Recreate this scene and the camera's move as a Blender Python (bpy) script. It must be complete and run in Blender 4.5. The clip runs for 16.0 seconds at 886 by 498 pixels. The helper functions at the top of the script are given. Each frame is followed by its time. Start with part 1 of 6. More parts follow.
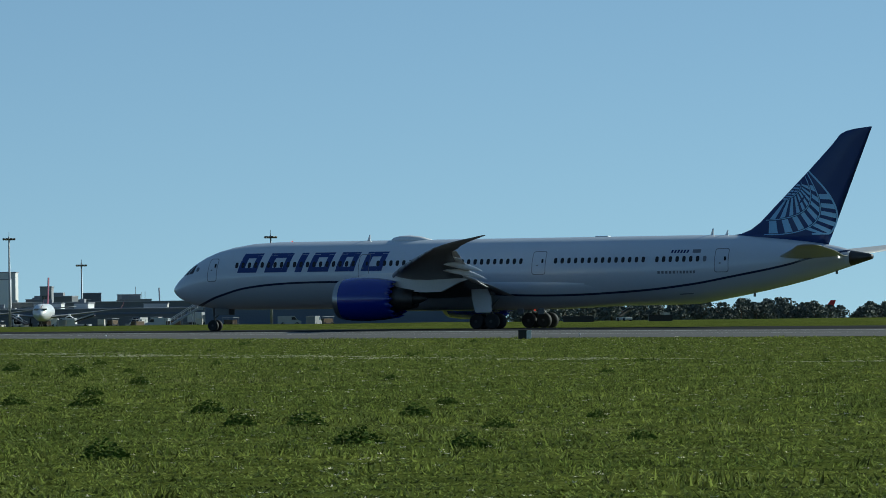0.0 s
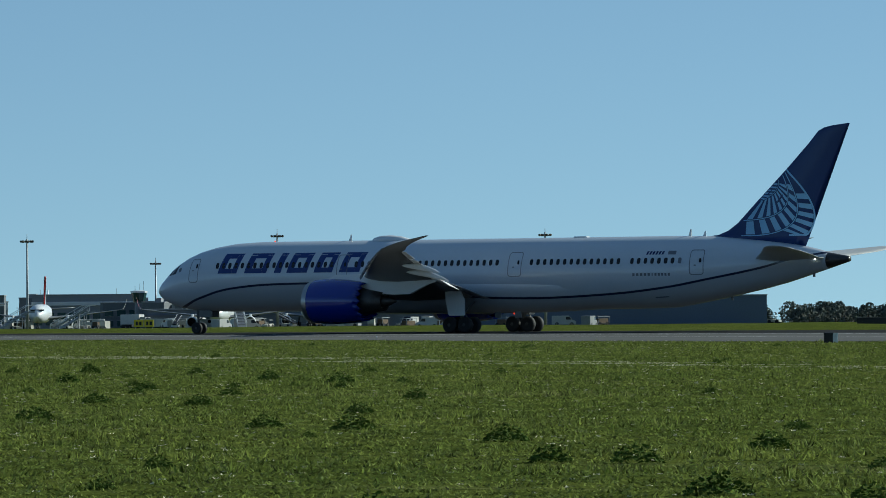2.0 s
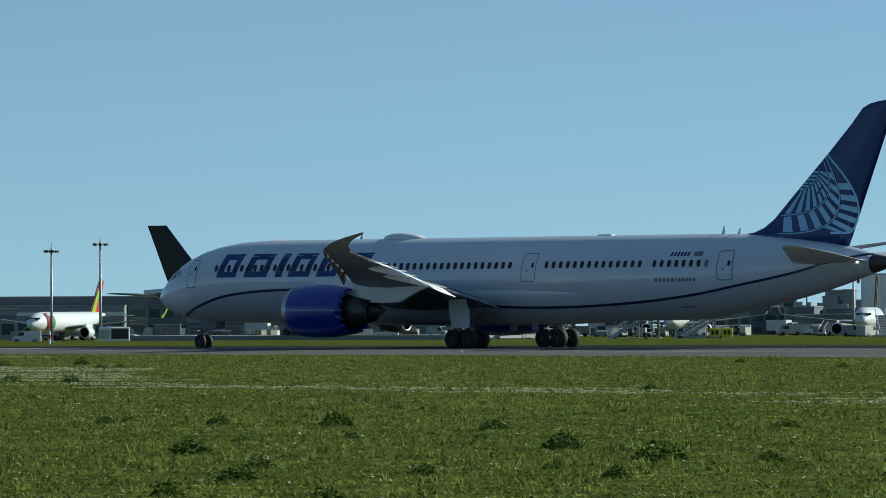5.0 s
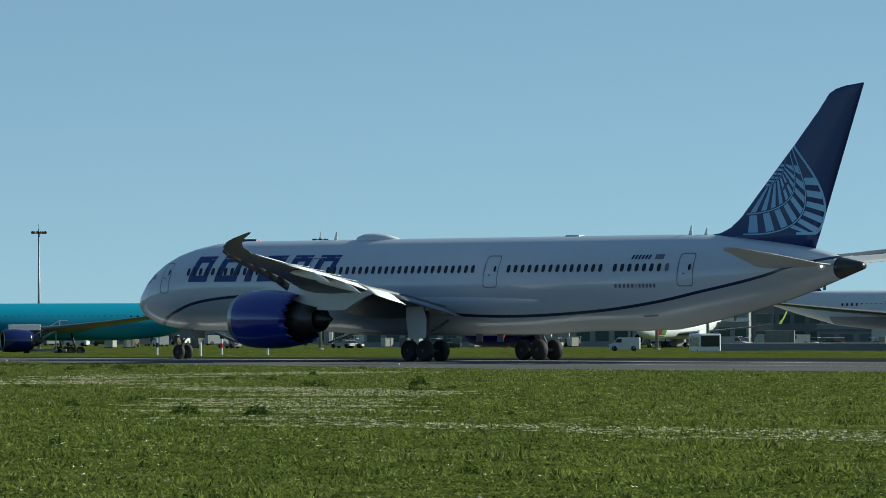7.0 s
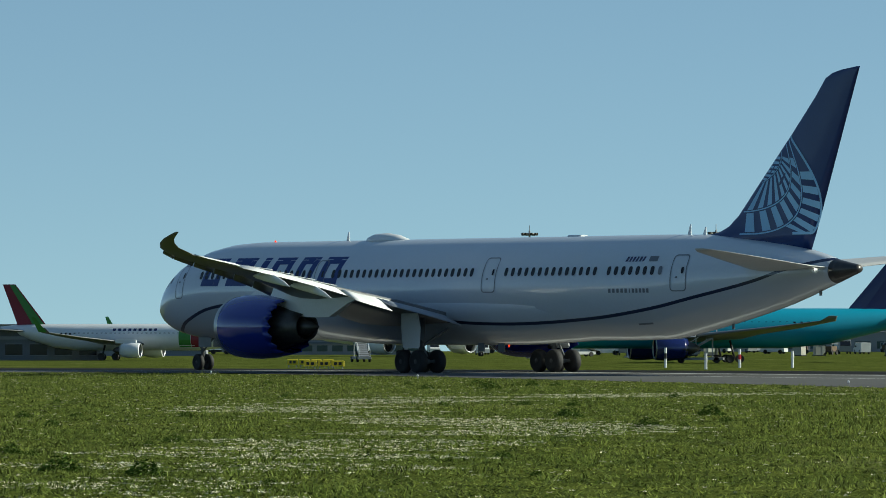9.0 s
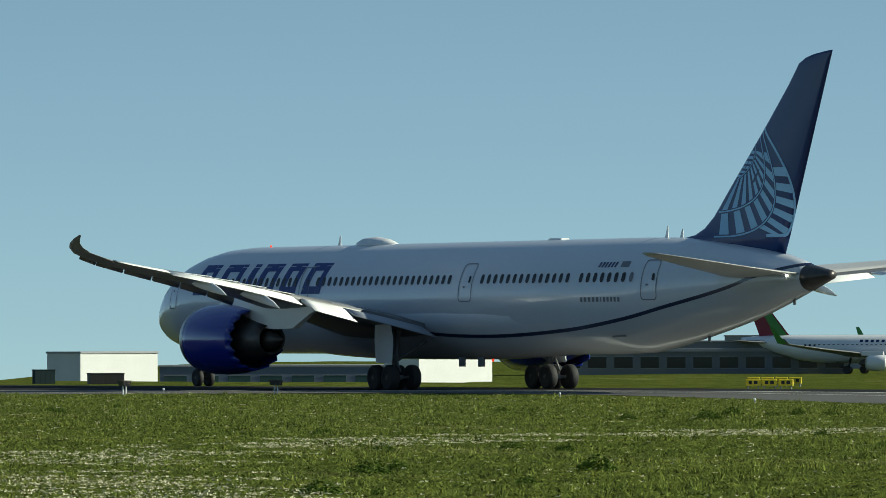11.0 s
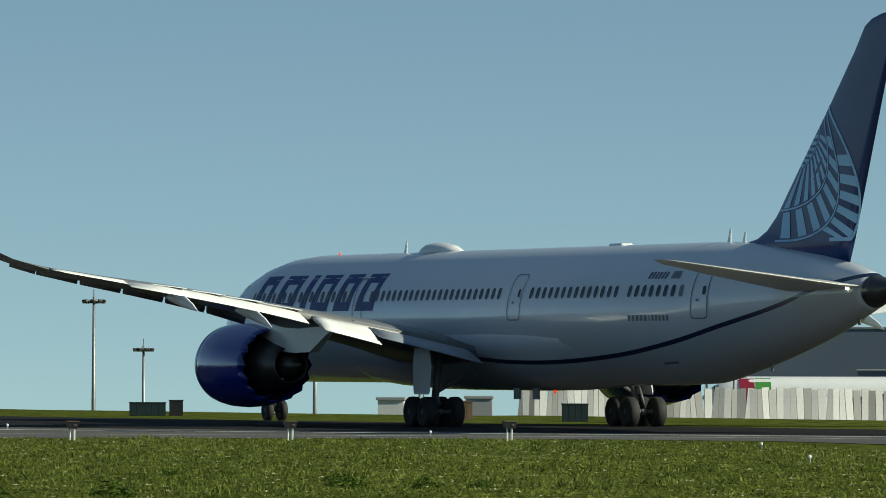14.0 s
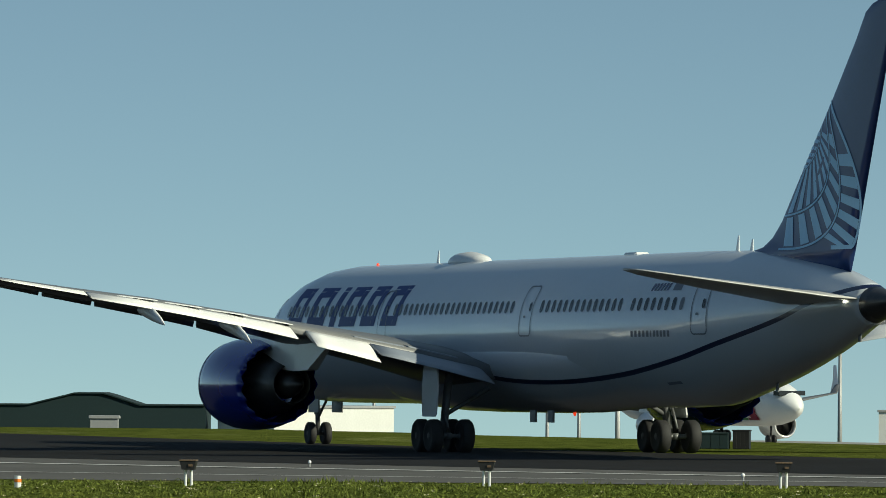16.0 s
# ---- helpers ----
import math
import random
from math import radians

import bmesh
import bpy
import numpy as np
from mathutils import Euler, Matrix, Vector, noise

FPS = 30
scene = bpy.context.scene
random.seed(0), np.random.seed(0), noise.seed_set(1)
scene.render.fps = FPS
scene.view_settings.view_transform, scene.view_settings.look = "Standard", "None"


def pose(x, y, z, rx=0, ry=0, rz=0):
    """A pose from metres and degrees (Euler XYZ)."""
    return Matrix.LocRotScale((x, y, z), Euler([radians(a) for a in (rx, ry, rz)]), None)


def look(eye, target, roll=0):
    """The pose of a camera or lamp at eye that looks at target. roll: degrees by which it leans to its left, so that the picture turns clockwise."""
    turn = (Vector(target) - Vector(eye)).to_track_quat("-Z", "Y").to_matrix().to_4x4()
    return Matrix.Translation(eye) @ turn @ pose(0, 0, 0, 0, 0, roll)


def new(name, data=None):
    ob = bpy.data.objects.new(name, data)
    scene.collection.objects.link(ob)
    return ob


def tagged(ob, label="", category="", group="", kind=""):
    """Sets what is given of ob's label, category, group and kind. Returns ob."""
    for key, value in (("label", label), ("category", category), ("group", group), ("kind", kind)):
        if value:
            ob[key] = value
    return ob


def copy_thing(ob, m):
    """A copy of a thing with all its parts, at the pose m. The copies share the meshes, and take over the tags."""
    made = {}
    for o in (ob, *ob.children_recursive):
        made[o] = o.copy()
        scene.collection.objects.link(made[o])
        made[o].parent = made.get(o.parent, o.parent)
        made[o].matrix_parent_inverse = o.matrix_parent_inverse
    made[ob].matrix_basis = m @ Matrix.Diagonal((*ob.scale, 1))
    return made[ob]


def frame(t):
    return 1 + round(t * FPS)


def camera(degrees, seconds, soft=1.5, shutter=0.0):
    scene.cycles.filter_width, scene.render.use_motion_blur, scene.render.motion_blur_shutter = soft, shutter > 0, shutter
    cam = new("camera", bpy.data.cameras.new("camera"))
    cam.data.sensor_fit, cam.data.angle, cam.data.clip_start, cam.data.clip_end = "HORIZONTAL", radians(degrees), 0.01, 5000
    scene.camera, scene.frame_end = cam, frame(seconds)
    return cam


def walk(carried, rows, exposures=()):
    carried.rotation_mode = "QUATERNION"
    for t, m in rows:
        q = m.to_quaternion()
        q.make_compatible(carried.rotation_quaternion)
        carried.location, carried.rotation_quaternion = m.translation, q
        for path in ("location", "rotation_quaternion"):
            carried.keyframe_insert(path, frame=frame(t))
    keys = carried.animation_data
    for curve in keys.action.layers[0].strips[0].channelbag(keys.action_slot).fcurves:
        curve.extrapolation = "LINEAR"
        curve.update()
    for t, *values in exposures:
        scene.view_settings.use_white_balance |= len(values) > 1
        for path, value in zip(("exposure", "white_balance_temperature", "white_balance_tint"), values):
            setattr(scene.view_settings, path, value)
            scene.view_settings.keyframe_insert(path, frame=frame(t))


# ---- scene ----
# seconds, eye x, y, yaw, pitch, roll (degrees); the eye keeps one height
EYE = 3.0
WALK = [
    (0.0, -271.63, -406.21, 35.516, 0.386, -0.688),
    (0.5, -269.10, -410.89, 35.947, 0.383, -0.611),
    (1.0, -274.40, -404.87, 36.478, 0.386, -0.551),
    (1.5, -283.50, -392.75, 37.123, 0.394, -0.512),
    (2.0, -293.96, -378.03, 37.773, 0.404, -0.489),
    (2.5, -304.50, -363.01, 38.503, 0.418, -0.474),
    (3.0, -315.05, -347.93, 39.326, 0.431, -0.455),
    (3.5, -325.58, -332.81, 40.204, 0.441, -0.422),
    (4.0, -336.11, -317.66, 41.343, 0.451, -0.383),
    (4.5, -346.62, -302.50, 42.446, 0.465, -0.356),
    (5.0, -357.14, -287.32, 43.589, 0.479, -0.327),
    (5.5, -367.65, -272.15, 44.882, 0.494, -0.288),
    (6.0, -378.19, -257.01, 46.310, 0.511, -0.245),
    (6.5, -388.77, -241.90, 47.826, 0.528, -0.202),
    (7.0, -399.40, -226.84, 49.387, 0.546, -0.163),
    (7.5, -410.08, -211.84, 50.950, 0.563, -0.129),
    (8.0, -420.85, -196.92, 52.547, 0.580, -0.098),
    (8.5, -431.76, -182.12, 54.343, 0.594, -0.083),
    (9.0, -443.68, -168.21, 56.052, 0.608, -0.086),
    (9.5, -455.38, -154.13, 57.826, 0.629, -0.097),
    (10.0, -466.40, -139.50, 59.734, 0.654, -0.110),
    (10.5, -476.60, -124.28, 61.777, 0.681, -0.117),
    (11.0, -486.25, -108.68, 63.961, 0.709, -0.116),
    (11.5, -495.45, -92.81, 66.287, 0.736, -0.102),
    (12.0, -504.54, -76.88, 68.770, 0.760, -0.068),
    (12.5, -514.20, -61.27, 71.386, 0.791, -0.030),
    (13.0, -525.18, -46.52, 73.887, 0.829, 0.031),
    (13.5, -536.74, -32.20, 76.235, 0.871, 0.080),
    (14.0, -548.85, -18.38, 78.726, 0.921, 0.134),
    (14.5, -561.92, -6.73, 81.396, 0.954, 0.216),
    (15.0, -576.03, 3.56, 84.025, 0.985, 0.288),
    (15.5, -591.03, 12.91, 86.606, 1.029, 0.310),
    (16.0, -606.86, 21.83, 89.354, 1.081, 0.300),
]
# seconds, x, y, heading of the airliner's middle
ROLL_OUT = [
    (0.0, -615.43, 85.44, 7.206),
    (0.5, -622.67, 84.69, 6.314),
    (1.0, -630.95, 84.20, 5.366),
    (1.5, -638.18, 82.60, 4.958),
    (2.0, -644.57, 80.68, 4.732),
    (2.5, -650.65, 77.58, 4.601),
    (3.0, -657.57, 74.87, 4.240),
    (3.5, -664.61, 73.84, 3.619),
    (4.0, -673.44, 72.46, 2.900),
    (4.5, -681.73, 70.61, 2.487),
    (5.0, -690.03, 69.04, 2.126),
    (5.5, -699.50, 67.08, 1.740),
    (6.0, -709.84, 64.97, 1.377),
    (6.5, -720.72, 62.92, 1.084),
    (7.0, -731.86, 61.17, 0.910),
    (7.5, -742.93, 59.92, 0.904),
    (8.0, -753.62, 59.42, 1.113),
    (8.5, -764.73, 59.58, 1.246),
    (9.0, -776.23, 58.55, 1.597),
    (9.5, -787.21, 57.43, 2.090),
    (10.0, -797.51, 56.23, 2.729),
    (10.5, -806.93, 54.96, 3.519),
    (11.0, -815.30, 53.63, 4.461),
    (11.5, -822.45, 52.26, 5.561),
    (12.0, -828.19, 50.87, 6.821),
    (12.5, -832.81, 49.28, 8.138),
    (13.0, -837.24, 47.43, 9.368),
    (13.5, -840.53, 46.41, 10.830),
    (14.0, -845.29, 44.72, 12.506),
    (14.5, -854.77, 41.86, 14.045),
    (15.0, -865.55, 38.11, 15.695),
    (15.5, -876.05, 33.96, 17.294),
    (16.0, -885.07, 29.47, 19.025),
]


def aim(x, y, yaw, pitch, roll):
    a, p = radians(yaw), radians(pitch)
    eye = Vector((x, y, EYE))
    return look(eye, eye + 100 * Vector((-math.sin(a) * math.cos(p), math.cos(a) * math.cos(p), math.sin(p))), roll)


cam = camera(7.4, 16.0, soft=0.4)
walk(cam, [(t, aim(*r)) for t, *r in WALK], [(0, -0.08, 6250, -6), (3, 0.0, 6300, -7), (5, 0.08, 6450, -7), (9, 0.2, 6900, -7), (12, 0.2, 7350, -7), (14, 0.06, 7500, -7), (16, 0.02, 7700, -7)])

# ---- light ----
SUN_EL, SUN_AZ = 27.0, 28.0          # degrees above the horizon; from +y towards +x
sky_world = bpy.data.worlds.new("sky")
scene.world = sky_world
sky_world.use_nodes = True
wn, wl = sky_world.node_tree.nodes, sky_world.node_tree.links
sky = wn.new("ShaderNodeTexSky")
sky.sky_type, sky.sun_disc = "NISHITA", False
sky.sun_elevation, sky.sun_rotation = radians(SUN_EL), radians(SUN_AZ)
sky.air_density, sky.dust_density, sky.ozone_density = 1.0, 0.25, 2.5
coord, mapping = wn.new("ShaderNodeTexCoord"), wn.new("ShaderNodeMapping")
mapping.inputs["Scale"].default_value = (1, 1, 2.2)
mapping.inputs["Location"].default_value = (0, 0, 0.142)
wl.new(coord.outputs["Generated"], mapping.inputs["Vector"])
wl.new(mapping.outputs["Vector"], sky.inputs["Vector"])
wl.new(sky.outputs[0], wn["Background"].inputs["Color"])
wn["Background"].inputs["Strength"].default_value = 0.12
sun_data = bpy.data.lights.new("sun", "SUN")
sun_data.energy, sun_data.angle, sun_data.color = 5.0, radians(0.5), (1.0, 0.965, 0.915)
sun = new("sun", sun_data)
_a, _e = radians(SUN_AZ), radians(SUN_EL)
sun.matrix_world = look(Vector((math.sin(_a) * math.cos(_e), math.cos(_a) * math.cos(_e), math.sin(_e))) * 300, (0, 0, 0))


# ---- materials ----
def material(name, color, rough=0.5, metal=0.0, vary=0.12, scale=2.0, fine=40.0, bump=0.0, coat=0.0, glow=0.0, island=0.0, each=0.0):
    """A painted or raw surface: two scales of uneven tone, roughness to match, fine relief."""
    m = bpy.data.materials.new(name)
    m.use_nodes = True
    n, l = m.node_tree.nodes, m.node_tree.links
    b = n["Principled BSDF"]
    tc = n.new("ShaderNodeTexCoord")
    big, small = n.new("ShaderNodeTexNoise"), n.new("ShaderNodeTexNoise")
    big.inputs["Scale"].default_value, small.inputs["Scale"].default_value = scale, fine
    big.inputs["Detail"].default_value = 6
    for q in (big, small):
        l.new(tc.outputs["Object"], q.inputs["Vector"])
    add = n.new("ShaderNodeMath")
    add.operation = "ADD"
    l.new(big.outputs["Fac"], add.inputs[0])
    l.new(small.outputs["Fac"], add.inputs[1])
    ramp = n.new("ShaderNodeMapRange")
    ramp.inputs["From Min"].default_value, ramp.inputs["From Max"].default_value = 0.6, 1.4
    ramp.inputs["To Min"].default_value, ramp.inputs["To Max"].default_value = 1 - vary, 1 + vary
    l.new(add.outputs[0], ramp.inputs["Value"])
    src = ramp.outputs[0]
    if island:
        geo, sc = n.new("ShaderNodeNewGeometry"), n.new("ShaderNodeMapRange")
        sc.inputs["To Min"].default_value, sc.inputs["To Max"].default_value = 1 - island, 1 + island
        l.new(geo.outputs["Random Per Island"], sc.inputs["Value"])
        mul = n.new("ShaderNodeMath")
        mul.operation = "MULTIPLY"
        l.new(src, mul.inputs[0])
        l.new(sc.outputs[0], mul.inputs[1])
        src = mul.outputs[0]
    if each:
        info, sc = n.new("ShaderNodeObjectInfo"), n.new("ShaderNodeMapRange")
        sc.inputs["To Min"].default_value, sc.inputs["To Max"].default_value = 1 - each, 1.0
        l.new(info.outputs["Random"], sc.inputs["Value"])
        mul = n.new("ShaderNodeMath")
        mul.operation = "MULTIPLY"
        l.new(src, mul.inputs[0])
        l.new(sc.outputs[0], mul.inputs[1])
        src = mul.outputs[0]
    mix = n.new("ShaderNodeVectorMath")
    mix.operation = "SCALE"
    mix.inputs[0].default_value = color
    l.new(src, mix.inputs["Scale"])
    l.new(mix.outputs[0], b.inputs["Base Color"])
    b.inputs["Roughness"].default_value, b.inputs["Metallic"].default_value = rough, metal
    b.inputs["Coat Weight"].default_value = coat
    b.inputs["Coat Roughness"].default_value = 0.08
    if bump:
        bp = n.new("ShaderNodeBump")
        bp.inputs["Strength"].default_value, bp.inputs["Distance"].default_value = bump, 0.02
        l.new(small.outputs["Fac"], bp.inputs["Height"])
        l.new(bp.outputs[0], b.inputs["Normal"])
    if glow:
        b.inputs["Emission Color"].default_value = (*color, 1)
        b.inputs["Emission Strength"].default_value = glow
    return m


def grass_material(name, leaf):
    """Turf in patches of fresh, dry and flowering growth, stretched along the runway."""
    m = bpy.data.materials.new(name)
    m.use_nodes = True
    n, l = m.node_tree.nodes, m.node_tree.links
    b = n["Principled BSDF"]
    geo = n.new("ShaderNodeNewGeometry")

    def noise_tex(scale, stretch, detail=5):
        mp, q = n.new("ShaderNodeMapping"), n.new("ShaderNodeTexNoise")
        mp.inputs["Scale"].default_value = stretch
        q.inputs["Scale"].default_value, q.inputs["Detail"].default_value = scale, detail
        l.new(geo.outputs["Position"], mp.inputs["Vector"])
        l.new(mp.outputs[0], q.inputs["Vector"])
        return q.outputs["Fac"]

    def blend(fac, a, c):
        mx = n.new("ShaderNodeMix")
        mx.data_type = "RGBA"
        l.new(fac, mx.inputs[0])
        for s, v in ((6, a), (7, c)):
            if isinstance(v, tuple):
                mx.inputs[s].default_value = (*v, 1)
            else:
                l.new(v, mx.inputs[s])
        return mx.outputs[2]

    def step(src, lo, hi):
        r = n.new("ShaderNodeMapRange")
        r.inputs["From Min"].default_value, r.inputs["From Max"].default_value = lo, hi
        l.new(src, r.inputs["Value"])
        return r.outputs[0]

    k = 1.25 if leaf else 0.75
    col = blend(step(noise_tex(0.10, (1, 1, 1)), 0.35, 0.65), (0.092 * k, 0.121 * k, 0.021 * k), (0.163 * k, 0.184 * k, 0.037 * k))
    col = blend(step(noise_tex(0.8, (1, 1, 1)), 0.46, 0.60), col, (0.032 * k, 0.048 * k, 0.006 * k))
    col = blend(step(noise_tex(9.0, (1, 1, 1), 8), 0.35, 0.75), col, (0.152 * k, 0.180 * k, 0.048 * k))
    dry = step(noise_tex(0.09, (0.35, 1.6, 1), 6), 0.60, 0.72)
    fleck = step(noise_tex(3.5, (0.5, 1, 1), 8), 0.44, 0.58)
    both = n.new("ShaderNodeMath")
    both.operation = "MULTIPLY"
    l.new(dry, both.inputs[0])
    l.new(fleck, both.inputs[1])
    col = blend(both.outputs[0], col, (0.22, 0.22, 0.09))
    if leaf:
        rnd, sc = n.new("ShaderNodeMapRange"), n.new("ShaderNodeVectorMath")
        sc.operation = "SCALE"
        rnd.inputs["To Min"].default_value, rnd.inputs["To Max"].default_value = 0.3, 2.0
        l.new(geo.outputs["Random Per Island"], rnd.inputs["Value"])
        l.new(col, sc.inputs[0])
        l.new(rnd.outputs[0], sc.inputs["Scale"])
        col = sc.outputs[0]
    l.new(col, b.inputs["Base Color"])
    b.inputs["Roughness"].default_value = 0.75
    b.inputs["Specular IOR Level"].default_value = 0.12 if leaf else 0.0
    bp = n.new("ShaderNodeBump")
    bp.inputs["Strength"].default_value, bp.inputs["Distance"].default_value = 0.9, 0.12
    l.new(noise_tex(11.0, (1, 1, 1), 8), bp.inputs["Height"])
    l.new(bp.outputs[0], b.inputs["Normal"])
    if leaf:
        tr, ms = n.new("ShaderNodeBsdfTranslucent"), n.new("ShaderNodeMixShader")
        l.new(col, tr.inputs["Color"])
        ms.inputs[0].default_value = 0.4
        l.new(b.outputs[0], ms.inputs[1])
        l.new(tr.outputs[0], ms.inputs[2])
        l.new(ms.outputs[0], n["Material Output"].inputs["Surface"])
    return m


def hull_paint():
    """White above, pale grey below, and a dark blue line between them that rises at nose and tail."""
    m = material("hull_paint", (0.63, 0.67, 0.725), 0.3, 0, 0.03, 0.4, 6.0, 0, 0.8)
    n, l = m.node_tree.nodes, m.node_tree.links
    b = n["Principled BSDF"]
    upper = b.inputs["Base Color"].links[0].from_socket
    tc, sep = n.new("ShaderNodeTexCoord"), n.new("ShaderNodeSeparateXYZ")
    l.new(tc.outputs["Object"], sep.inputs[0])
    fx = n.new("ShaderNodeMapRange")
    fx.inputs["From Min"].default_value, fx.inputs["From Max"].default_value = -34, 36
    l.new(sep.outputs[0], fx.inputs["Value"])
    fc = n.new("ShaderNodeFloatCurve")
    curve = fc.mapping.curves[0]
    stations = ((0, 1.6), (3.5, 2.45), (6, 3.2), (10, 4.0), (16, 4.3), (24, 4.1), (32, 3.2), (38, 2.9), (46, 3.1), (52, 3.6), (57, 4.4), (61.5, 5.25), (64, 5.9), (68, 6.6), (70, 6.9))
    while len(curve.points) < len(stations):
        curve.points.new(0.5, 0.5)
    for p, (x, z) in zip(curve.points, stations):
        p.location = (x / 70, z / 10)
    fc.mapping.update()
    l.new(fx.outputs[0], fc.inputs["Value"])
    zz = n.new("ShaderNodeMath")
    zz.operation = "MULTIPLY"
    zz.inputs[1].default_value = 0.1
    l.new(sep.outputs[2], zz.inputs[0])
    diff = n.new("ShaderNodeMath")
    diff.operation = "SUBTRACT"
    l.new(zz.outputs[0], diff.inputs[0])
    l.new(fc.outputs[0], diff.inputs[1])

    def above(v):
        g = n.new("ShaderNodeMath")
        g.operation = "GREATER_THAN"
        g.inputs[1].default_value = v
        l.new(diff.outputs[0], g.inputs[0])
        return g.outputs[0]

    def pick(fac, a, c):
        mx = n.new("ShaderNodeMix")
        mx.data_type = "RGBA"
        l.new(fac, mx.inputs[0])
        if isinstance(a, tuple):
            mx.inputs[6].default_value = (*a, 1)
        else:
            l.new(a, mx.inputs[6])
        l.new(c, mx.inputs[7])
        return mx.outputs[2]

    low = n.new("ShaderNodeMix")
    low.data_type = "RGBA"
    low.inputs[6].default_value, low.inputs[7].default_value = (0.50, 0.525, 0.56, 1), (0.008, 0.014, 0.05, 1)
    l.new(above(-0.012), low.inputs[0])
    l.new(pick(above(0.006), (0, 0, 0), upper), b.inputs["Base Color"])
    last = b.inputs["Base Color"].links[0].from_node
    l.new(low.outputs[2], last.inputs[6])
    return m


HULL = hull_paint()
WHITE = material("white_paint", (0.74, 0.75, 0.76), 0.32, 0, 0.05, 0.6, 9, 0, 0.2)
WING = material("wing_grey_paint", (0.15, 0.155, 0.16), 0.42, 0, 0.10, 0.7, 9, 0, 0.1)
# flap paint greyed to carry the fuselage's shade on the inboard panels
FLAPSHADE = material("shaded_flap_paint", (0.27, 0.30, 0.35), 0.4, 0, 0.08, 0.9, 12)
TITLEBLUE = material("title_blue_paint", (0.008, 0.036, 0.19), 0.5, 0, 0.05, 0.6, 8)
RIM = material("dull_wheel_rim", (0.07, 0.07, 0.07), 0.6, 0.2, 0.2, 4, 40)
FLAP = material("flap_white_paint", (0.84, 0.84, 0.83), 0.4, 0, 0.08, 0.9, 12)
NAVY = material("navy_paint", (0.006, 0.014, 0.095), 0.22, 0, 0.06, 0.5, 8, 0, 0.5)
FINBLUE = material("fin_blue_paint", (0.003, 0.028, 0.14), 0.4, 0, 0.10, 0.4, 8, 0, 0.2)
NACELLE = material("nacelle_blue_paint", (0.006, 0.026, 0.28), 0.2, 0, 0.05, 0.6, 8, 0, 0.6)
SKYBLUE = material("pale_blue_paint", (0.28, 0.54, 0.78), 0.35, 0, 0.06, 0.6, 8)
TAILGREY = material("tailplane_grey_paint", (0.48, 0.48, 0.475), 0.42, 0, 0.10, 0.7, 9, 0, 0.1)
METAL = material("bare_metal", (0.42, 0.42, 0.43), 0.32, 0.9, 0.10, 3, 30)
DARKMETAL = material("heat_stained_metal", (0.09, 0.085, 0.08), 0.42, 0.7, 0.25, 3, 30)
CONEMETAL = material("tailcone_metal", (0.075, 0.07, 0.068), 0.38, 0.6, 0.25, 2, 20)
STRUT = material("gear_grey_paint", (0.13, 0.135, 0.135), 0.45, 0.2, 0.2, 4, 40)
RUBBER = material("tyre_rubber", (0.018, 0.018, 0.019), 0.75, 0, 0.2, 3, 40, 0.2)
GLASS = material("dark_window_glass", (0.012, 0.014, 0.018), 0.08, 0, 0.1, 3, 20)
SEAM = material("door_seam_paint", (0.16, 0.17, 0.20), 0.5, 0, 0.1, 3, 20)
BLACK = material("black_paint", (0.012, 0.012, 0.013), 0.5, 0, 0.2, 3, 20)
REDGLOW = material("beacon_red", (0.9, 0.05, 0.02), 0.3, 0, 0.02, 3, 20, 0, 0, 0.9)
LAMPGLOW = material("tail_lamp_white", (1.0, 0.97, 0.9), 0.3, 0, 0.02, 3, 20, 0, 0, 5.0)
VEHICLE = material("worn_vehicle_paint", (0.74, 0.74, 0.73), 0.45, 0, 0.12, 0.8, 9, 0, 0, 0, 0, 0.75)
GRASS, BLADE = grass_material("turf", False), grass_material("grass_blades", True)
WEED = material("weed_leaf", (0.060, 0.100, 0.016), 0.9, 0, 0.3, 3, 20, 0, 0, 0, 0.4)

WEED.node_tree.nodes["Principled BSDF"].inputs["Specular IOR Level"].default_value = 0.08


def asphalt_material():
    # near black: dark asphalt plus the airliner's shadow, both in the base colour
    m = material("runway_asphalt", (0.020, 0.020, 0.021), 0.95, 0, 0.30, 0.05, 2.0, 0.5)
    m.node_tree.nodes["Principled BSDF"].inputs["Specular IOR Level"].default_value = 0.06
    return m


ASPHALT = asphalt_material()
# leaf green paled and greyed: distance haze is mixed into the colour
HAZELEAF = material("hazed_tree_leaf", (0.10, 0.118, 0.10), 0.8, 0, 0.3, 3, 20, 0, 0, 0, 0.4)
SHOULDER = material("shoulder_asphalt", (0.11, 0.108, 0.105), 0.95, 0, 0.25, 0.05, 2.0, 0.5)
SHOULDER.node_tree.nodes["Principled BSDF"].inputs["Specular IOR Level"].default_value = 0.1
FLOWER = material("flower_petal", (0.66, 0.61, 0.42), 0.7, 0, 0.1, 2, 20, 0, 0, 0, 0.3)
LINE = material("runway_white_paint", (0.62, 0.62, 0.60), 0.6, 0, 0.25, 0.4, 6)
CONCRETE = material("apron_concrete", (0.30, 0.29, 0.27), 0.8, 0, 0.15, 0.1, 3)


# ---- mesh helpers ----
def mesh_of(name, verts, faces, mat, smooth=False):
    me = bpy.data.meshes.new(name)
    me.from_pydata([tuple(v) for v in verts], [], faces)
    me.materials.append(mat)
    if smooth:
        me.polygons.foreach_set("use_smooth", [True] * len(me.polygons))
    me.update()
    return me


